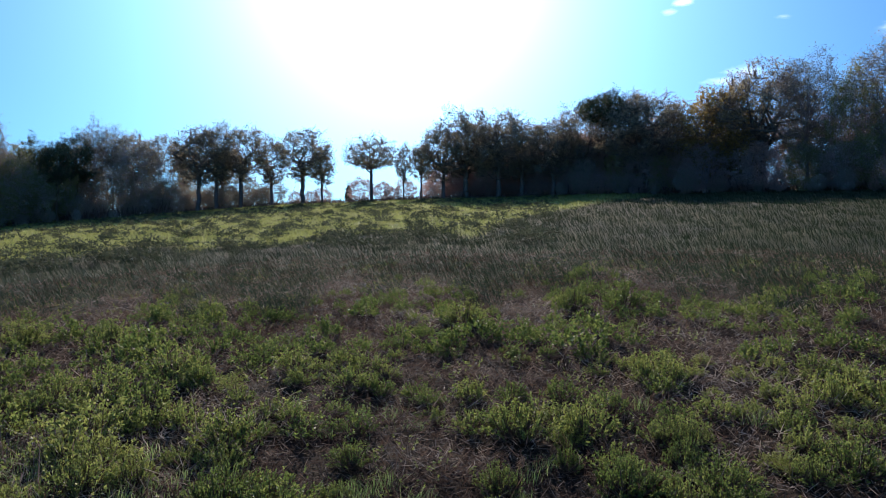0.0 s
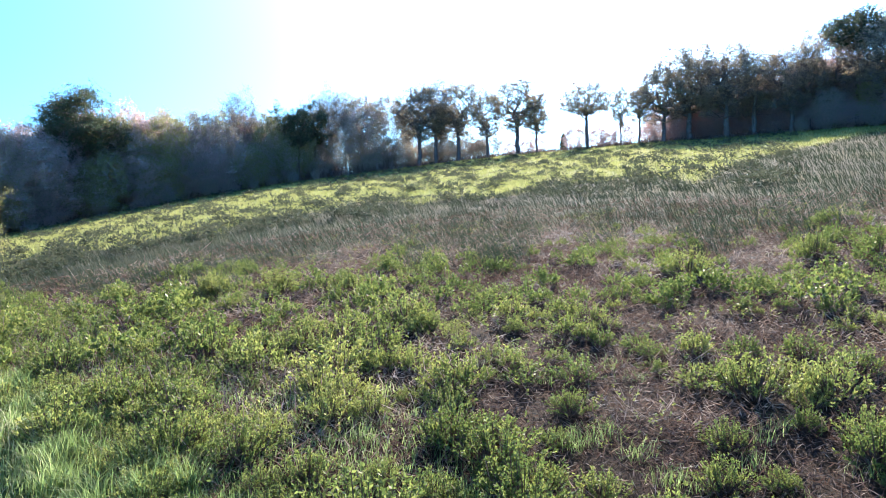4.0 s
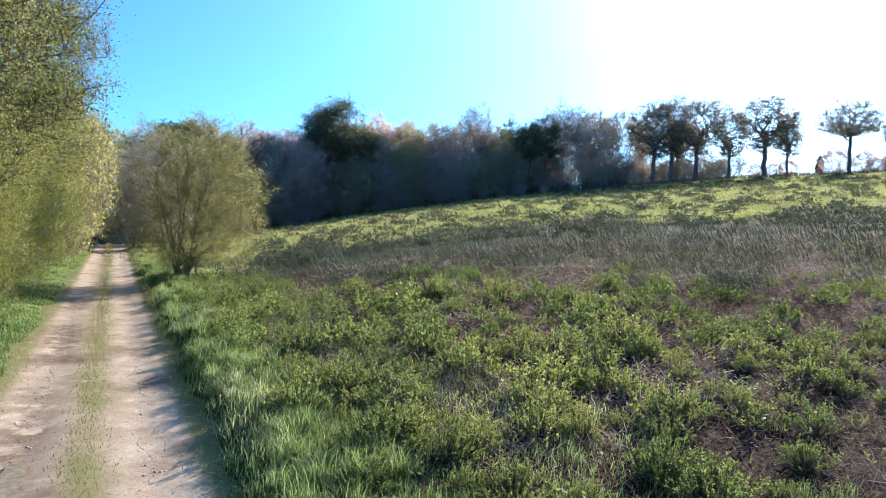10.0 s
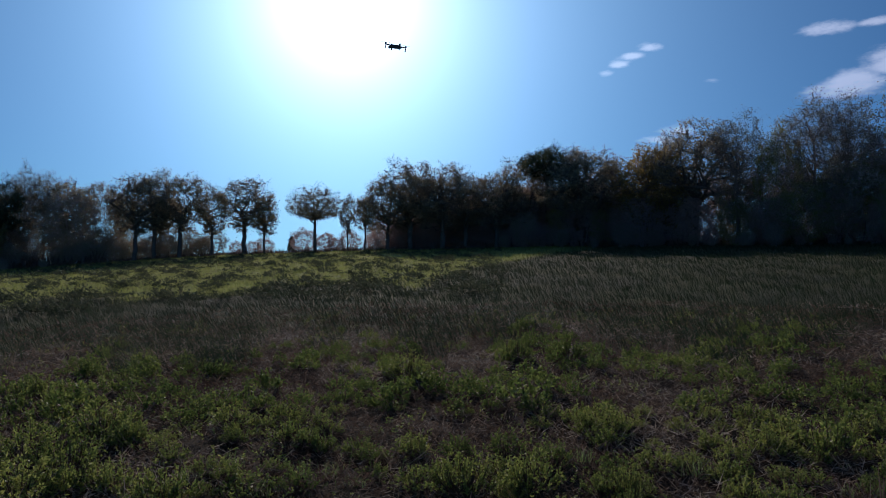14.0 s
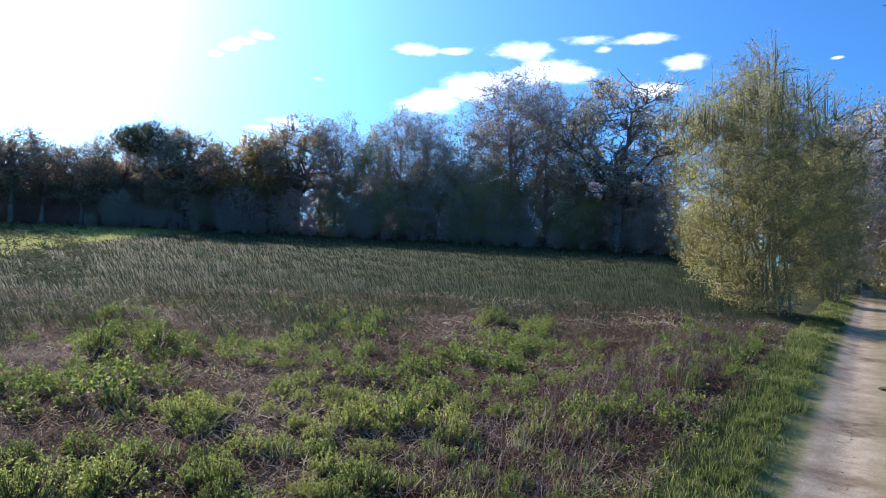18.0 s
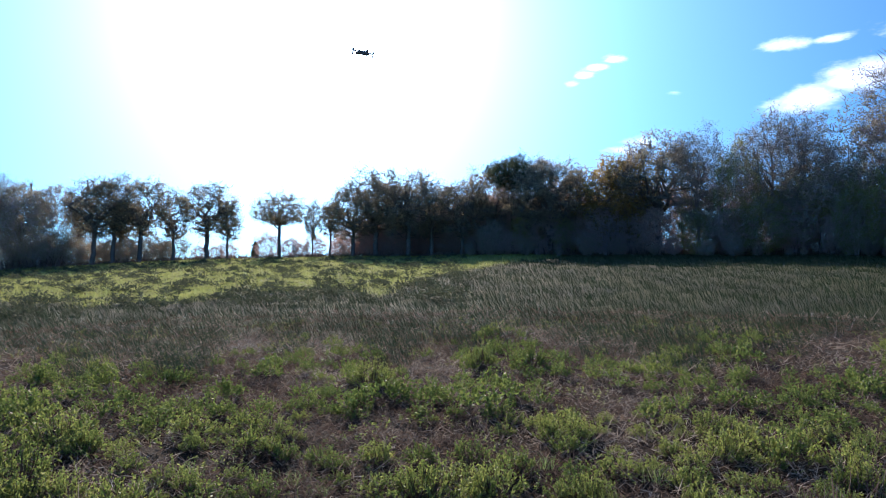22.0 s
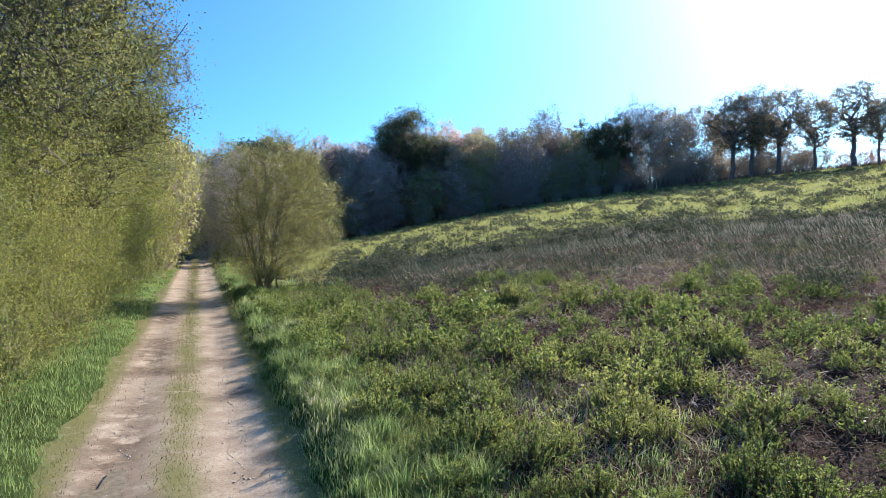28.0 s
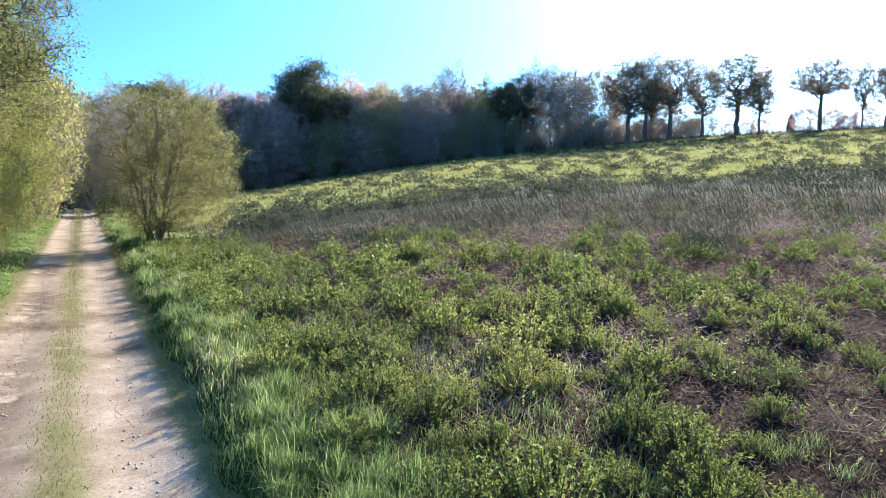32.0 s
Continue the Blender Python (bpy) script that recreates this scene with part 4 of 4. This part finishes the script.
# a loose file of bare oaks along the ridge, between and behind the large ones
for b in np.concatenate([np.arange(17.0, 31, 3.3), np.arange(-15.5, -0.5, 4.1)]):
    e = float(np.interp(b, eb, ev))
    plant(tall_oaks[int(rng.integers(3))], b + rng.uniform(-0.35, 0.35), e + rng.uniform(3, 12), float(np.interp(b, [-15, -6, 0, 9, 16, 30], [11.5, 10.5, 9.0, 8.5, 11.0, 11.5])) * rng.uniform(0.78, 1.08), wide=rng.uniform(0.65, 1.0))
# scrub under the ridge oaks
for b in np.arange(-19, 30, 1.2):
    e = float(np.interp(b, eb, ev))
    if 6.4 < b < 8.9:
        continue
    low = 2.8 if 2.5 < b < 7 else 2.0 if 0 < b < 13 else 3.6
    scrub = thick if b > 13 else mauve[:3]
    plant(scrub[int(rng.integers(3))], b + rng.uniform(-0.5, 0.5), e + rng.uniform(2, 5), low * rng.uniform(0.7, 1.25), wide=1.6)
    if b < 1 or b > 14:
        tall = float(np.interp(b, [-19, -8, -1, 14, 20, 29], [8.0, 7.5, 5.5, 3.2, 4.0, 5.5]))
        plant(scrub[int(rng.integers(3))], b + rng.uniform(-0.5, 0.5), e + rng.uniform(5, 8), tall * rng.uniform(0.8, 1.15), wide=1.3)
        plant(scrub[int(rng.integers(3))], b + rng.uniform(-0.6, 0.6), e + rng.uniform(10, 15), tall * rng.uniform(0.85, 1.2), wide=1.3)


# a small dark cypress beyond the gap in the ridge trees
cypress = tree("cypress_tree", tree_meshes("cypress", 171, M_PINE_BARK, M_PINE_NEEDLE, clear=0.05, centre=0.46, rx=0.17, rz=0.54, limbs=14, branches=80, twigs=500, gnarl=0.02, lift=0.02, leaf_n=3, leaf_len=0.06, leaf_wide=0.03, trunk_r=0.03, shell=0.1, skirt=0.5), "small dark conical cypress on the skyline")
plant(cypress, 7.6, 112, 2.7)


# ---------------------------------------------------------------- brambles and dead bracken along the wood's foot (uncountable)
def build_understory():
    g = np.random.default_rng(31)
    n = 26000
    b = np.concatenate([g.uniform(-60, -6, n // 2), g.uniform(-6, 63, n - n // 2)])
    d = np.interp(b, eb, ev) + g.uniform(0, 7, n)
    r = on_ground(polar(b, d))
    V, F = blades(g, r, np.where((b > -10) & (b < 21), 0.55, 1.4) * g.lognormal(0, 0.35, n), np.full(n, 0.07), np.full(n, 0.9), 0.7)
    tagged(new("bramble_scrub", quick_mesh("bramble_scrub", V, F, M_BRAMBLE)), "dark purple-brown bramble scrub along the foot of the wood", "scrub", kind="stuff")


build_understory()


# ---------------------------------------------------------------- heath shrubs
def shrub_arrays(seed, sprigs, per, leaf_len, leaf_wide, spread=0.34, tall=0.42):
    """A low shrub: upright sprigs that fan out from one base, each set with small leaves. Stems and leaves."""
    g = np.random.default_rng(seed)
    a, r = g.uniform(0, 2 * np.pi, sprigs), np.sqrt(g.uniform(0, 1, sprigs))
    base = np.stack([np.cos(a) * r * spread * 0.35, np.sin(a) * r * spread * 0.35, np.full(sprigs, -0.03)], 1)
    hh = tall * (1.1 - 0.72 * r ** 2) * g.uniform(0.62, 1.25, sprigs)
    tip = np.stack([np.cos(a) * r * spread * 1.35, np.sin(a) * r * spread * 1.35, hh], 1) + g.normal(0, 0.03, (sprigs, 3))
    mid = (base + tip) / 2 + np.stack([np.cos(a) * r, np.sin(a) * r, np.zeros(sprigs)], 1) * 0.05
    one = np.ones(sprigs)
    stems = join([ribbons(g, base, mid, one * 0.006, one * 0.005), ribbons(g, mid, tip, one * 0.005, one * 0.002)])
    i = np.repeat(np.arange(sprigs), per)
    t = (1.03 - 0.55 * g.random(len(i)) ** 1.5)[:, None]
    p = (1 - t) ** 2 * base[i] + 2 * t * (1 - t) * mid[i] + t ** 2 * tip[i]
    ax = norm(tip - base)[i]
    al = norm(ax * 0.9 + norm(g.normal(0, 1, (len(i), 3))) * 0.9)
    lv = leaves(g, p, al, leaf_len * (1.25 - 0.5 * t[:, 0]), leaf_wide)
    return stems, lv


SHRUB_LABEL = "low green heath shrub with upright leafy sprigs among dead stems"
shrubs = []
for i in range(12):
    many, per, ln, wd = (105, 21, 0.038, 0.014) if i < 6 else (66, 14, 0.052, 0.020)
    st, lv = shrub_arrays(200 + i, many, per, ln, wd, 0.25 + 0.03 * (i % 3), 0.27 + 0.06 * (i % 2))
    ob = new("heath_shrub")
    part("woody_base", quick_mesh("shrub_stems", *st, M_HEATH_STEM), ob)
    part("foliage", quick_mesh("shrub_leaves", *lv, M_HEATH_LEAF), ob)
    shrubs.append(tagged(ob, SHRUB_LABEL, "shrub", "heath shrubs on the field"))


def scatter_shrubs():
    g = np.random.default_rng(77)
    near = [(35.4, 15.8, 1.35), (30.5, 15.0, 1.25), (25.0, 14.0, 1.2), (-1.8, 13.4, 1.35), (-10.3, 15.2, 1.3), (-14.3, 15.4, 1.35), (-40.0, 19.5, 1.2)]
    # a jittered grid over the field side of the track
    X, Y = np.meshgrid(np.arange(-26, 27, 0.44), np.arange(-2, 27, 0.44))
    xy = np.stack([X.ravel(), Y.ravel()], 1) + g.uniform(-0.21, 0.21, (X.size, 2))
    d, b = np.hypot(xy[:, 0], xy[:, 1]), np.degrees(np.arctan2(-xy[:, 0], xy[:, 1]))
    o, _ = track_offset(xy[:, 0], xy[:, 1])
    limit = 18.5 + np.interp(b, [-70, -45, 20, 40, 60], [3, 1, -1, 1, 9]) + 2.0 * np.sin(b * 0.4)
    dens = np.interp(b, [-70, -50, -30, 0, 20, 30, 45, 60], [0.62, 0.62, 0.54, 0.52, 0.54, 0.60, 0.86, 0.98]) * (1 - 0.55 * smoother((d - limit + 6) / 6))
    dens = np.maximum(dens, 0.97 * (1 - smoother((o - 2.6) / 1.2)) * (b > 0))
    patch = np.sin(xy[:, 0] * 0.9 + 1.3 * np.sin(xy[:, 1] * 0.7)) * np.sin(xy[:, 1] * 1.1 + xy[:, 0] * 0.3)
    keep = (o > np.where(b < 0, 2.3, 1.75)) & (d > 3.2) & (d < limit) & (b > -72) & (b < 66) & (g.random(len(d)) < dens + 0.30 * patch * (b < 40))
    xy, d, b = xy[keep], d[keep], b[keep]
    order = np.argsort(d)
    xy, d, b = xy[order], d[order], b[order]
    size = g.lognormal(-0.36, 0.30, len(d)) * np.interp(b, [-70, 0, 45, 60], [0.85, 0.9, 1.05, 1.1])
    size = np.minimum(size, 1.5)
    for bb, dd, s in near:
        p = polar(np.array([bb]), np.array([dd]))
        xy, d, b, size = np.concatenate([p, xy]), np.concatenate([[dd], d]), np.concatenate([[bb], b]), np.concatenate([[s], size])
    P = on_ground(xy)
    used = set()
    cut = 285
    for i in range(min(cut, len(P))):
        k = int(g.integers(6)) + (0 if i < 110 else 6)
        s, a = float(size[i]), g.uniform(0, 360)
        m = Matrix.Translation(P[i]) @ Matrix.Rotation(radians(a), 4, "Z")
        if k not in used:
            used.add(k)
            shrubs[k].matrix_basis = m
            ob = shrubs[k]
        else:
            ob = copy_thing(shrubs[k], m)
        ob.scale = (s, s, s * float(g.uniform(0.85, 1.15)))
    # the rest, farther off, in one
    stuff = []
    small = [shrub_arrays(300 + i, 34, 11, 0.07, 0.028, 0.26, 0.30)[1] for i in range(5)]
    for i in range(cut, len(P)):
        v, f = small[i % 5]
        a = g.uniform(0, 2 * np.pi)
        c, s_ = math.cos(a), math.sin(a)
        w = np.stack([v[:, 0] * c - v[:, 1] * s_, v[:, 0] * s_ + v[:, 1] * c, v[:, 2]], 1) * size[i] + P[i]
        stuff.append((w, f))
    V, F = join(stuff)
    tagged(new("heath", quick_mesh("heath", V, F, M_HEATH_LEAF)), "low green heath shrubs spread over the field", "heath", kind="stuff")
    return len(P)


N_SHRUBS = scatter_shrubs()


# ---------------------------------------------------------------- grasses, rushes and litter
def build_verge():
    g = np.random.default_rng(41)
    # short undergrowth
    n = 80000
    al = np.where(g.random(n) < 0.68, 1, -1) * (0.2 + 48 * g.random(n) ** 1.9)
    of = FIELD_SIDE + 0.02 + np.where(al > 0, 3.4, 1.3) * g.random(n) ** 1.4
    r = on_ground(track_points(al, of))
    dist = np.hypot(r[:, 0], r[:, 1])
    h = np.interp(of, [0.9, 1.3, 2.3, 4.0], [0.10, 0.15, 0.15, 0.12])
    parts = [blades(g, r, h, np.interp(dist, [3, 40], [0.007, 0.022]), np.full(n, 0.7))]
    # arching tussocks
    for i in range(560):
        al = (1 if g.random() < 0.62 else -1) * (3.2 + 34 * g.random() ** 1.7)
        of = g.uniform(1.22, 2.25 if al > 0 else 1.75)
        c = on_ground(track_points(np.array([al]), np.array([of])))[0]
        m = 95 if abs(al) < 16 else 45
        r = c + np.stack([g.normal(0, 0.05, m), g.normal(0, 0.05, m), np.zeros(m)], 1)
        tall = g.uniform(0.16, 0.36) * (1 if al > 0 else 0.5)
        parts.append(blades(g, r, np.full(m, tall), np.full(m, np.interp(abs(al), [3, 40], [0.006, 0.024])), np.full(m, 0.75), 0.75))
    dry = []
    for v, f in parts:
        side = track_offset(v[f[:, 0], 0], v[f[:, 0], 1])[1] < 0
        dry.append((v, f[side]))
    V, F = join(dry)
    keep, back = np.unique(F, return_inverse=True)
    tagged(new("rough_grass", quick_mesh("rough_grass", V[keep], back.reshape(-1, 3), M_ROUGH)), "short rough olive-green grass on the verge of the track", "grass", kind="stuff")
    parts = [(v, f[track_offset(v[f[:, 0], 0], v[f[:, 0], 1])[1] >= 0]) for v, f in parts]
    V, F = join(parts)
    tagged(new("verge_grass", quick_mesh("verge_grass", V, F, M_GRASS)), "long lush green grass in tussocks on the bank beside the track", "grass", kind="stuff")
    n = 60000
    al = np.where(g.random(n) < 0.7, 1, -1) * (0.2 + 53 * g.random(n) ** 1.6)
    of = -(OUTER_SIDE + 0.05 + 1.6 * g.random(n))
    r = on_ground(track_points(al, of))
    dist = np.hypot(r[:, 0], r[:, 1])
    V, F = blades(g, r, np.full(n, 0.085), np.interp(dist, [3, 40], [0.006, 0.024]), np.full(n, 0.6))
    tagged(new("short_grass", quick_mesh("short_grass", V, F, M_GRASS)), "short bright grass strip between track and hedgerow", "grass", kind="stuff")
    n = 16000
    al = 3 + 45 * g.random(n) ** 1.8
    of = -0.22 + g.normal(0, 0.13, n)
    # thin growth that creeps in from both edges
    side = g.random(n)
    al = np.where(side < 0.35, al * np.where(g.random(n) < 0.65, 1, -1), al)
    of = np.where(side < 0.35, FIELD_SIDE + 0.12 - np.abs(g.normal(0, 0.17, n)), np.where(side < 0.5, -OUTER_SIDE - 0.1 + np.abs(g.normal(0, 0.2, n)), of))
    xy = track_points(al, of)
    r = np.concatenate([xy, np.full((n, 1), 0.02)], 1)
    V, F = blades(g, r, np.full(n, 0.028), np.interp(np.abs(al), [3, 40], [0.005, 0.02]), np.full(n, 0.9))
    tagged(new("track_grass", quick_mesh("track_grass", V, F, M_MOSS_GRASS)), "thin trodden grass down the middle of the track", "grass", kind="stuff")


def build_field_cover():
    g = np.random.default_rng(43)
    # rushes
    n = 150000
    b = g.uniform(-66, 58, n)
    d = 15 + 75 * g.random(n) ** 1.6
    xy = polar(b, d)
    z = zones(xy[:, 0], xy[:, 1])
    e = np.interp(b, eb, ev)
    keep = (g.random(n) < z[2]) & (d < e) & (track_offset(xy[:, 0], xy[:, 1])[0] > 3.6)
    r, dd = on_ground(xy[keep]), d[keep]
    V, F = blades(g, r, np.full(len(r), 0.34), np.interp(dd, [17, 90], [0.010, 0.040]), np.full(len(r), 0.75), 0.3, (-1.0, -0.2, 0.0))
    tagged(new("rushes", quick_mesh("rushes", V, F, M_RUSH)), "dull grey-green rushes leaning in the wind", "rushes", kind="stuff")
    # straw-green grass of the upper field, in tussocks
    n = 130000
    b = g.uniform(-16, 58, n)
    d = 30 + 75 * g.random(n) ** 1.2
    xy = polar(b, d)
    z = zones(xy[:, 0], xy[:, 1])
    keep = (g.random(n) < z[1]) & (d < np.interp(b, eb, ev) + 1)
    r, dd = on_ground(xy[keep]), d[keep]
    V, F = blades(g, r, np.full(len(r), 0.22), np.interp(dd, [30, 100], [0.026, 0.065]), np.full(len(r), 0.6))
    tagged(new("upper_grass", quick_mesh("upper_grass", V, F, M_STRAW)), "yellow-green tussocky grass on the upper slope", "grass", kind="stuff")
    # scattered dark clumps on the upper field
    small = [shrub_arrays(330 + i, 16, 5, 0.16, 0.05)[1] for i in range(4)]
    out = []
    for i in range(1500):
        b, d = g.uniform(-9, 50), 30 + 66 * g.random() ** 1.1
        p = on_ground(polar(np.array([b]), np.array([d])))[0]
        v, f = small[i % 4]
        out.append((v * np.array([1.7, 1.7, 1.1]) * g.uniform(0.35, 1.05) + p, f))
    V, F = join(out)
    tagged(new("field_clumps", quick_mesh("field_clumps", V, F, M_OLD_HEATH)), "dark old heather clumps dotted over the upper slope", "heather", kind="stuff")
    # dead stems lying and leaning in the shrub field
    n = 430000
    b = g.uniform(-68, 62, n)
    d = 4 + 22 * g.random(n) ** 0.95
    xy = polar(b, d)
    o, _ = track_offset(xy[:, 0], xy[:, 1])
    patch = np.sin(xy[:, 0] * 1.7 + 2 * np.sin(xy[:, 1] * 1.3)) * np.sin(xy[:, 1] * 2.1 + xy[:, 0])
    keep = (o > 2.0) & (g.random(n) < (0.70 + 0.40 * patch) * np.interp(d, [13, 21], [1.0, 0.35]))
    r = on_ground(xy[keep])
    r[:, 2] += g.uniform(0.0, 0.06, len(r))
    m = len(r)
    a = g.uniform(0, 2 * np.pi, m)
    al = norm(np.stack([np.cos(a), np.sin(a), np.abs(g.normal(0.25, 0.65, m))], 1))
    far = np.interp(d[keep], [4, 26], [0.7, 1.5])
    V, F = leaves(g, r, al, 0.11 * far * g.lognormal(0, 0.45, m), 0.010 * far)
    tagged(new("dead_stems", quick_mesh("dead_stems", V, F, M_LITTER)), "dead brown stems and straw litter between the shrubs", "litter", kind="stuff")
    # loose grass tufts among the nearest shrubs
    tufts = []
    for i in range(170):
        bb, dd = g.uniform(-48, 50), 3.6 + 5.5 * g.random() ** 1.3
        p = polar(np.array([bb]), np.array([dd]))
        if track_offset(p[:, 0], p[:, 1])[0][0] < 2.0:
            continue
        k = 42
        rr = on_ground(p)[0] + np.stack([g.normal(0, 0.07, k), g.normal(0, 0.07, k), np.zeros(k)], 1)
        tufts.append(blades(g, rr, np.full(k, g.uniform(0.12, 0.24)), np.full(k, 0.005), np.full(k, 0.8), 0.7))
    V, F = join(tufts)
    tagged(new("field_grass", quick_mesh("field_grass", V, F, M_GRASS)), "thin green and straw grass tufts among the near shrubs", "grass", kind="stuff")
    # seedlings, moss cushions and low sprouts
    tiny = [shrub_arrays(350 + i, 12, 8, 0.02, 0.009, 0.10, 0.10)[1] for i in range(4)]
    out = []
    for i in range(700):
        bb, dd = g.uniform(-68, 62), 4.5 + 19 * g.random() ** 0.8
        p = polar(np.array([bb]), np.array([dd]))
        if track_offset(p[:, 0], p[:, 1])[0][0] < 1.9:
            continue
        v, f = tiny[i % 4]
        out.append((v * g.uniform(0.7, 2.2) * np.array([1.3, 1.3, 1.0]) + on_ground(p)[0], f))
    V, F = join(out)
    tagged(new("sprouts", quick_mesh("sprouts", V, F, M_HEATH_LEAF)), "small green sprouts among the dead stems", "seedlings", kind="stuff")
    # thin reddish bramble shoots near the track
    n = 2600
    al = np.where(g.random(n) < 0.25, 1, -1) * (6 + 16 * g.random(n))
    of = 2.6 + 1.9 * g.random(n)
    r = on_ground(track_points(al, of))
    V, F = blades(g, r, np.full(n, 0.5), np.full(n, 0.009), np.full(n, 0.9), 0.8)
    tagged(new("bramble_shoots", quick_mesh("bramble_shoots", V, F, M_BRAMBLE)), "thin bare reddish bramble shoots on the bank", "bramble", kind="stuff")


M_MOSS_GRASS = leaf_material("trodden_grass", [(0.0, (0.08, 0.085, 0.03)), (0.5, (0.17, 0.165, 0.06)), (1.0, (0.34, 0.31, 0.14))], 0.6)
M_OLD_HEATH = leaf_material("old_heather", [(0.0, (0.035, 0.05, 0.032)), (0.5, (0.07, 0.09, 0.055)), (1.0, (0.12, 0.135, 0.085))], 0.4, 0.9)
build_verge()
build_field_cover()


# ---------------------------------------------------------------- stones and puddles on the track
def build_stones():
    g = np.random.default_rng(51)
    octa = np.array([[1, 0, 0], [0, 1, 0], [-1, 0, 0], [0, -1, 0], [0, 0, 0.7], [0, 0, -0.7]], float)
    f8 = np.array([[0, 1, 4], [1, 2, 4], [2, 3, 4], [3, 0, 4], [1, 0, 5], [2, 1, 5], [3, 2, 5], [0, 3, 5]])
    out = []
    for i in range(11000):
        al = (1 if g.random() < 0.6 else -1) * (3.5 + 22 * g.random() ** 1.6)
        of = g.uniform(-1.2, 0.85)
        p = track_points(np.array([al]), np.array([of]))[0]
        s = min(0.020, 0.0065 * g.lognormal(0, 0.6))
        a = g.uniform(0, 6.28)
        v = octa * g.uniform(0.7, 1.3, (6, 3)) * s
        v = np.stack([v[:, 0] * math.cos(a) - v[:, 1] * math.sin(a), v[:, 0] * math.sin(a) + v[:, 1] * math.cos(a), v[:, 2]], 1)
        d, b = math.hypot(*p), math.degrees(math.atan2(-p[0], p[1]))
        z = float(np.interp(b, sb, sv)) * max(0, d - 3) * float(smoother((d - 1) / 6)) + 0.012
        out.append((v + np.array([p[0], p[1], z]), f8))
    V, F = join(out)
    tagged(new("gravel", quick_mesh("gravel", V, F, M_STONE)), "loose pale stones scattered on the track", "gravel", kind="stuff")


def puddle(al, of, rx, ry, water):
    p = track_points(np.array([al]), np.array([of]))[0]
    d, b = math.hypot(*p), math.degrees(math.atan2(-p[0], p[1]))
    z = float(np.interp(b, sb, sv)) * max(0, d - 3) * float(smoother((d - 1) / 6)) + water
    bm = bmesh.new()
    bd = math.radians(LEFT_WAY if al > 0 else RIGHT_WAY)
    u, w = Vector((-math.sin(bd), math.cos(bd), 0)), Vector((math.cos(bd), math.sin(bd), 0))
    vs = []
    for i in range(28):
        t = i * math.tau / 28
        k = 1 + 0.22 * math.sin(3 * t + al) + 0.16 * math.sin(5 * t) + 0.1 * math.sin(8 * t + 2)
        vs.append(bm.verts.new(Vector((p[0], p[1], z)) + u * math.cos(t) * ry * k + w * math.sin(t) * rx * k))
    bm.faces.new(vs)
    me = bpy.data.meshes.new("puddle")
    bm.to_mesh(me)
    me.materials.append(M_PUDDLE)
    tagged(new("puddle", me), "shallow muddy puddle in the wheel rut", "puddle", kind="structure")


build_stones()
puddle(6.9, -0.86, 0.24, 0.8, 0.016)
puddle(-17.6, -0.20, 0.13, 0.5, 0.043)


# ---------------------------------------------------------------- the small quadcopter that hovers over the field
def build_drone():
    root = new("drone")
    place = Vector(EYE) + unit(-0.4, 20.5) * 13.0

    def box(name, sx, sy, sz, at, rot=0.0, mat=M_DRONE, bevel=0.25):
        bm = bmesh.new()
        bmesh.ops.create_cube(bm, size=1, matrix=Matrix.Translation(at) @ Matrix.Rotation(rot, 4, "Z") @ Matrix.Diagonal((sx, sy, sz, 1)))
        bmesh.ops.bevel(bm, geom=list(bm.edges), offset=min(sx, sy, sz) * bevel, segments=2, affect="EDGES")
        me = bpy.data.meshes.new(name)
        bm.to_mesh(me)
        me.materials.append(mat)
        return part(name, me, root)

    def disc(name, r, h, at, parent):
        bm = bmesh.new()
        bmesh.ops.create_cone(bm, cap_ends=True, segments=14, radius1=r, radius2=r * 0.85, depth=h, matrix=Matrix.Translation(at))
        me = bpy.data.meshes.new(name)
        bm.to_mesh(me)
        me.materials.append(M_DRONE)
        return part(name, me, parent)

    box("body", 0.10, 0.20, 0.065, (0, 0, 0))
    box("camera_pod", 0.05, 0.04, 0.045, (0, 0.11, -0.02))
    for sx in (-1, 1):
        for sy in (-1, 1):
            box("arm", 0.15, 0.018, 0.02, (sx * 0.10, sy * 0.10, 0.012), sx * sy * 0.45)
            box("leg", 0.014, 0.018, 0.06, (sx * 0.165, sy * 0.13, -0.03))
            motor = disc("rotor_hub", 0.018, 0.03, (sx * 0.165, sy * 0.13, 0.03), root)
            bm = bmesh.new()
            bmesh.ops.create_cube(bm, size=1, matrix=Matrix.Translation((sx * 0.165, sy * 0.13, 0.048)) @ Matrix.Rotation(0.4 + sx + 2 * sy, 4, "Z") @ Matrix.Diagonal((0.19, 0.016, 0.003, 1)))
            me = bpy.data.meshes.new("propeller")
            bm.to_mesh(me)
            me.materials.append(M_DRONE)
            part("propeller", me, motor)
    root.matrix_basis = Matrix.Translation(place) @ pose(0, 0, 0, 12, -14, 70)
    tagged(root, "small dark grey quadcopter hovering over the field", "drone")


build_drone()
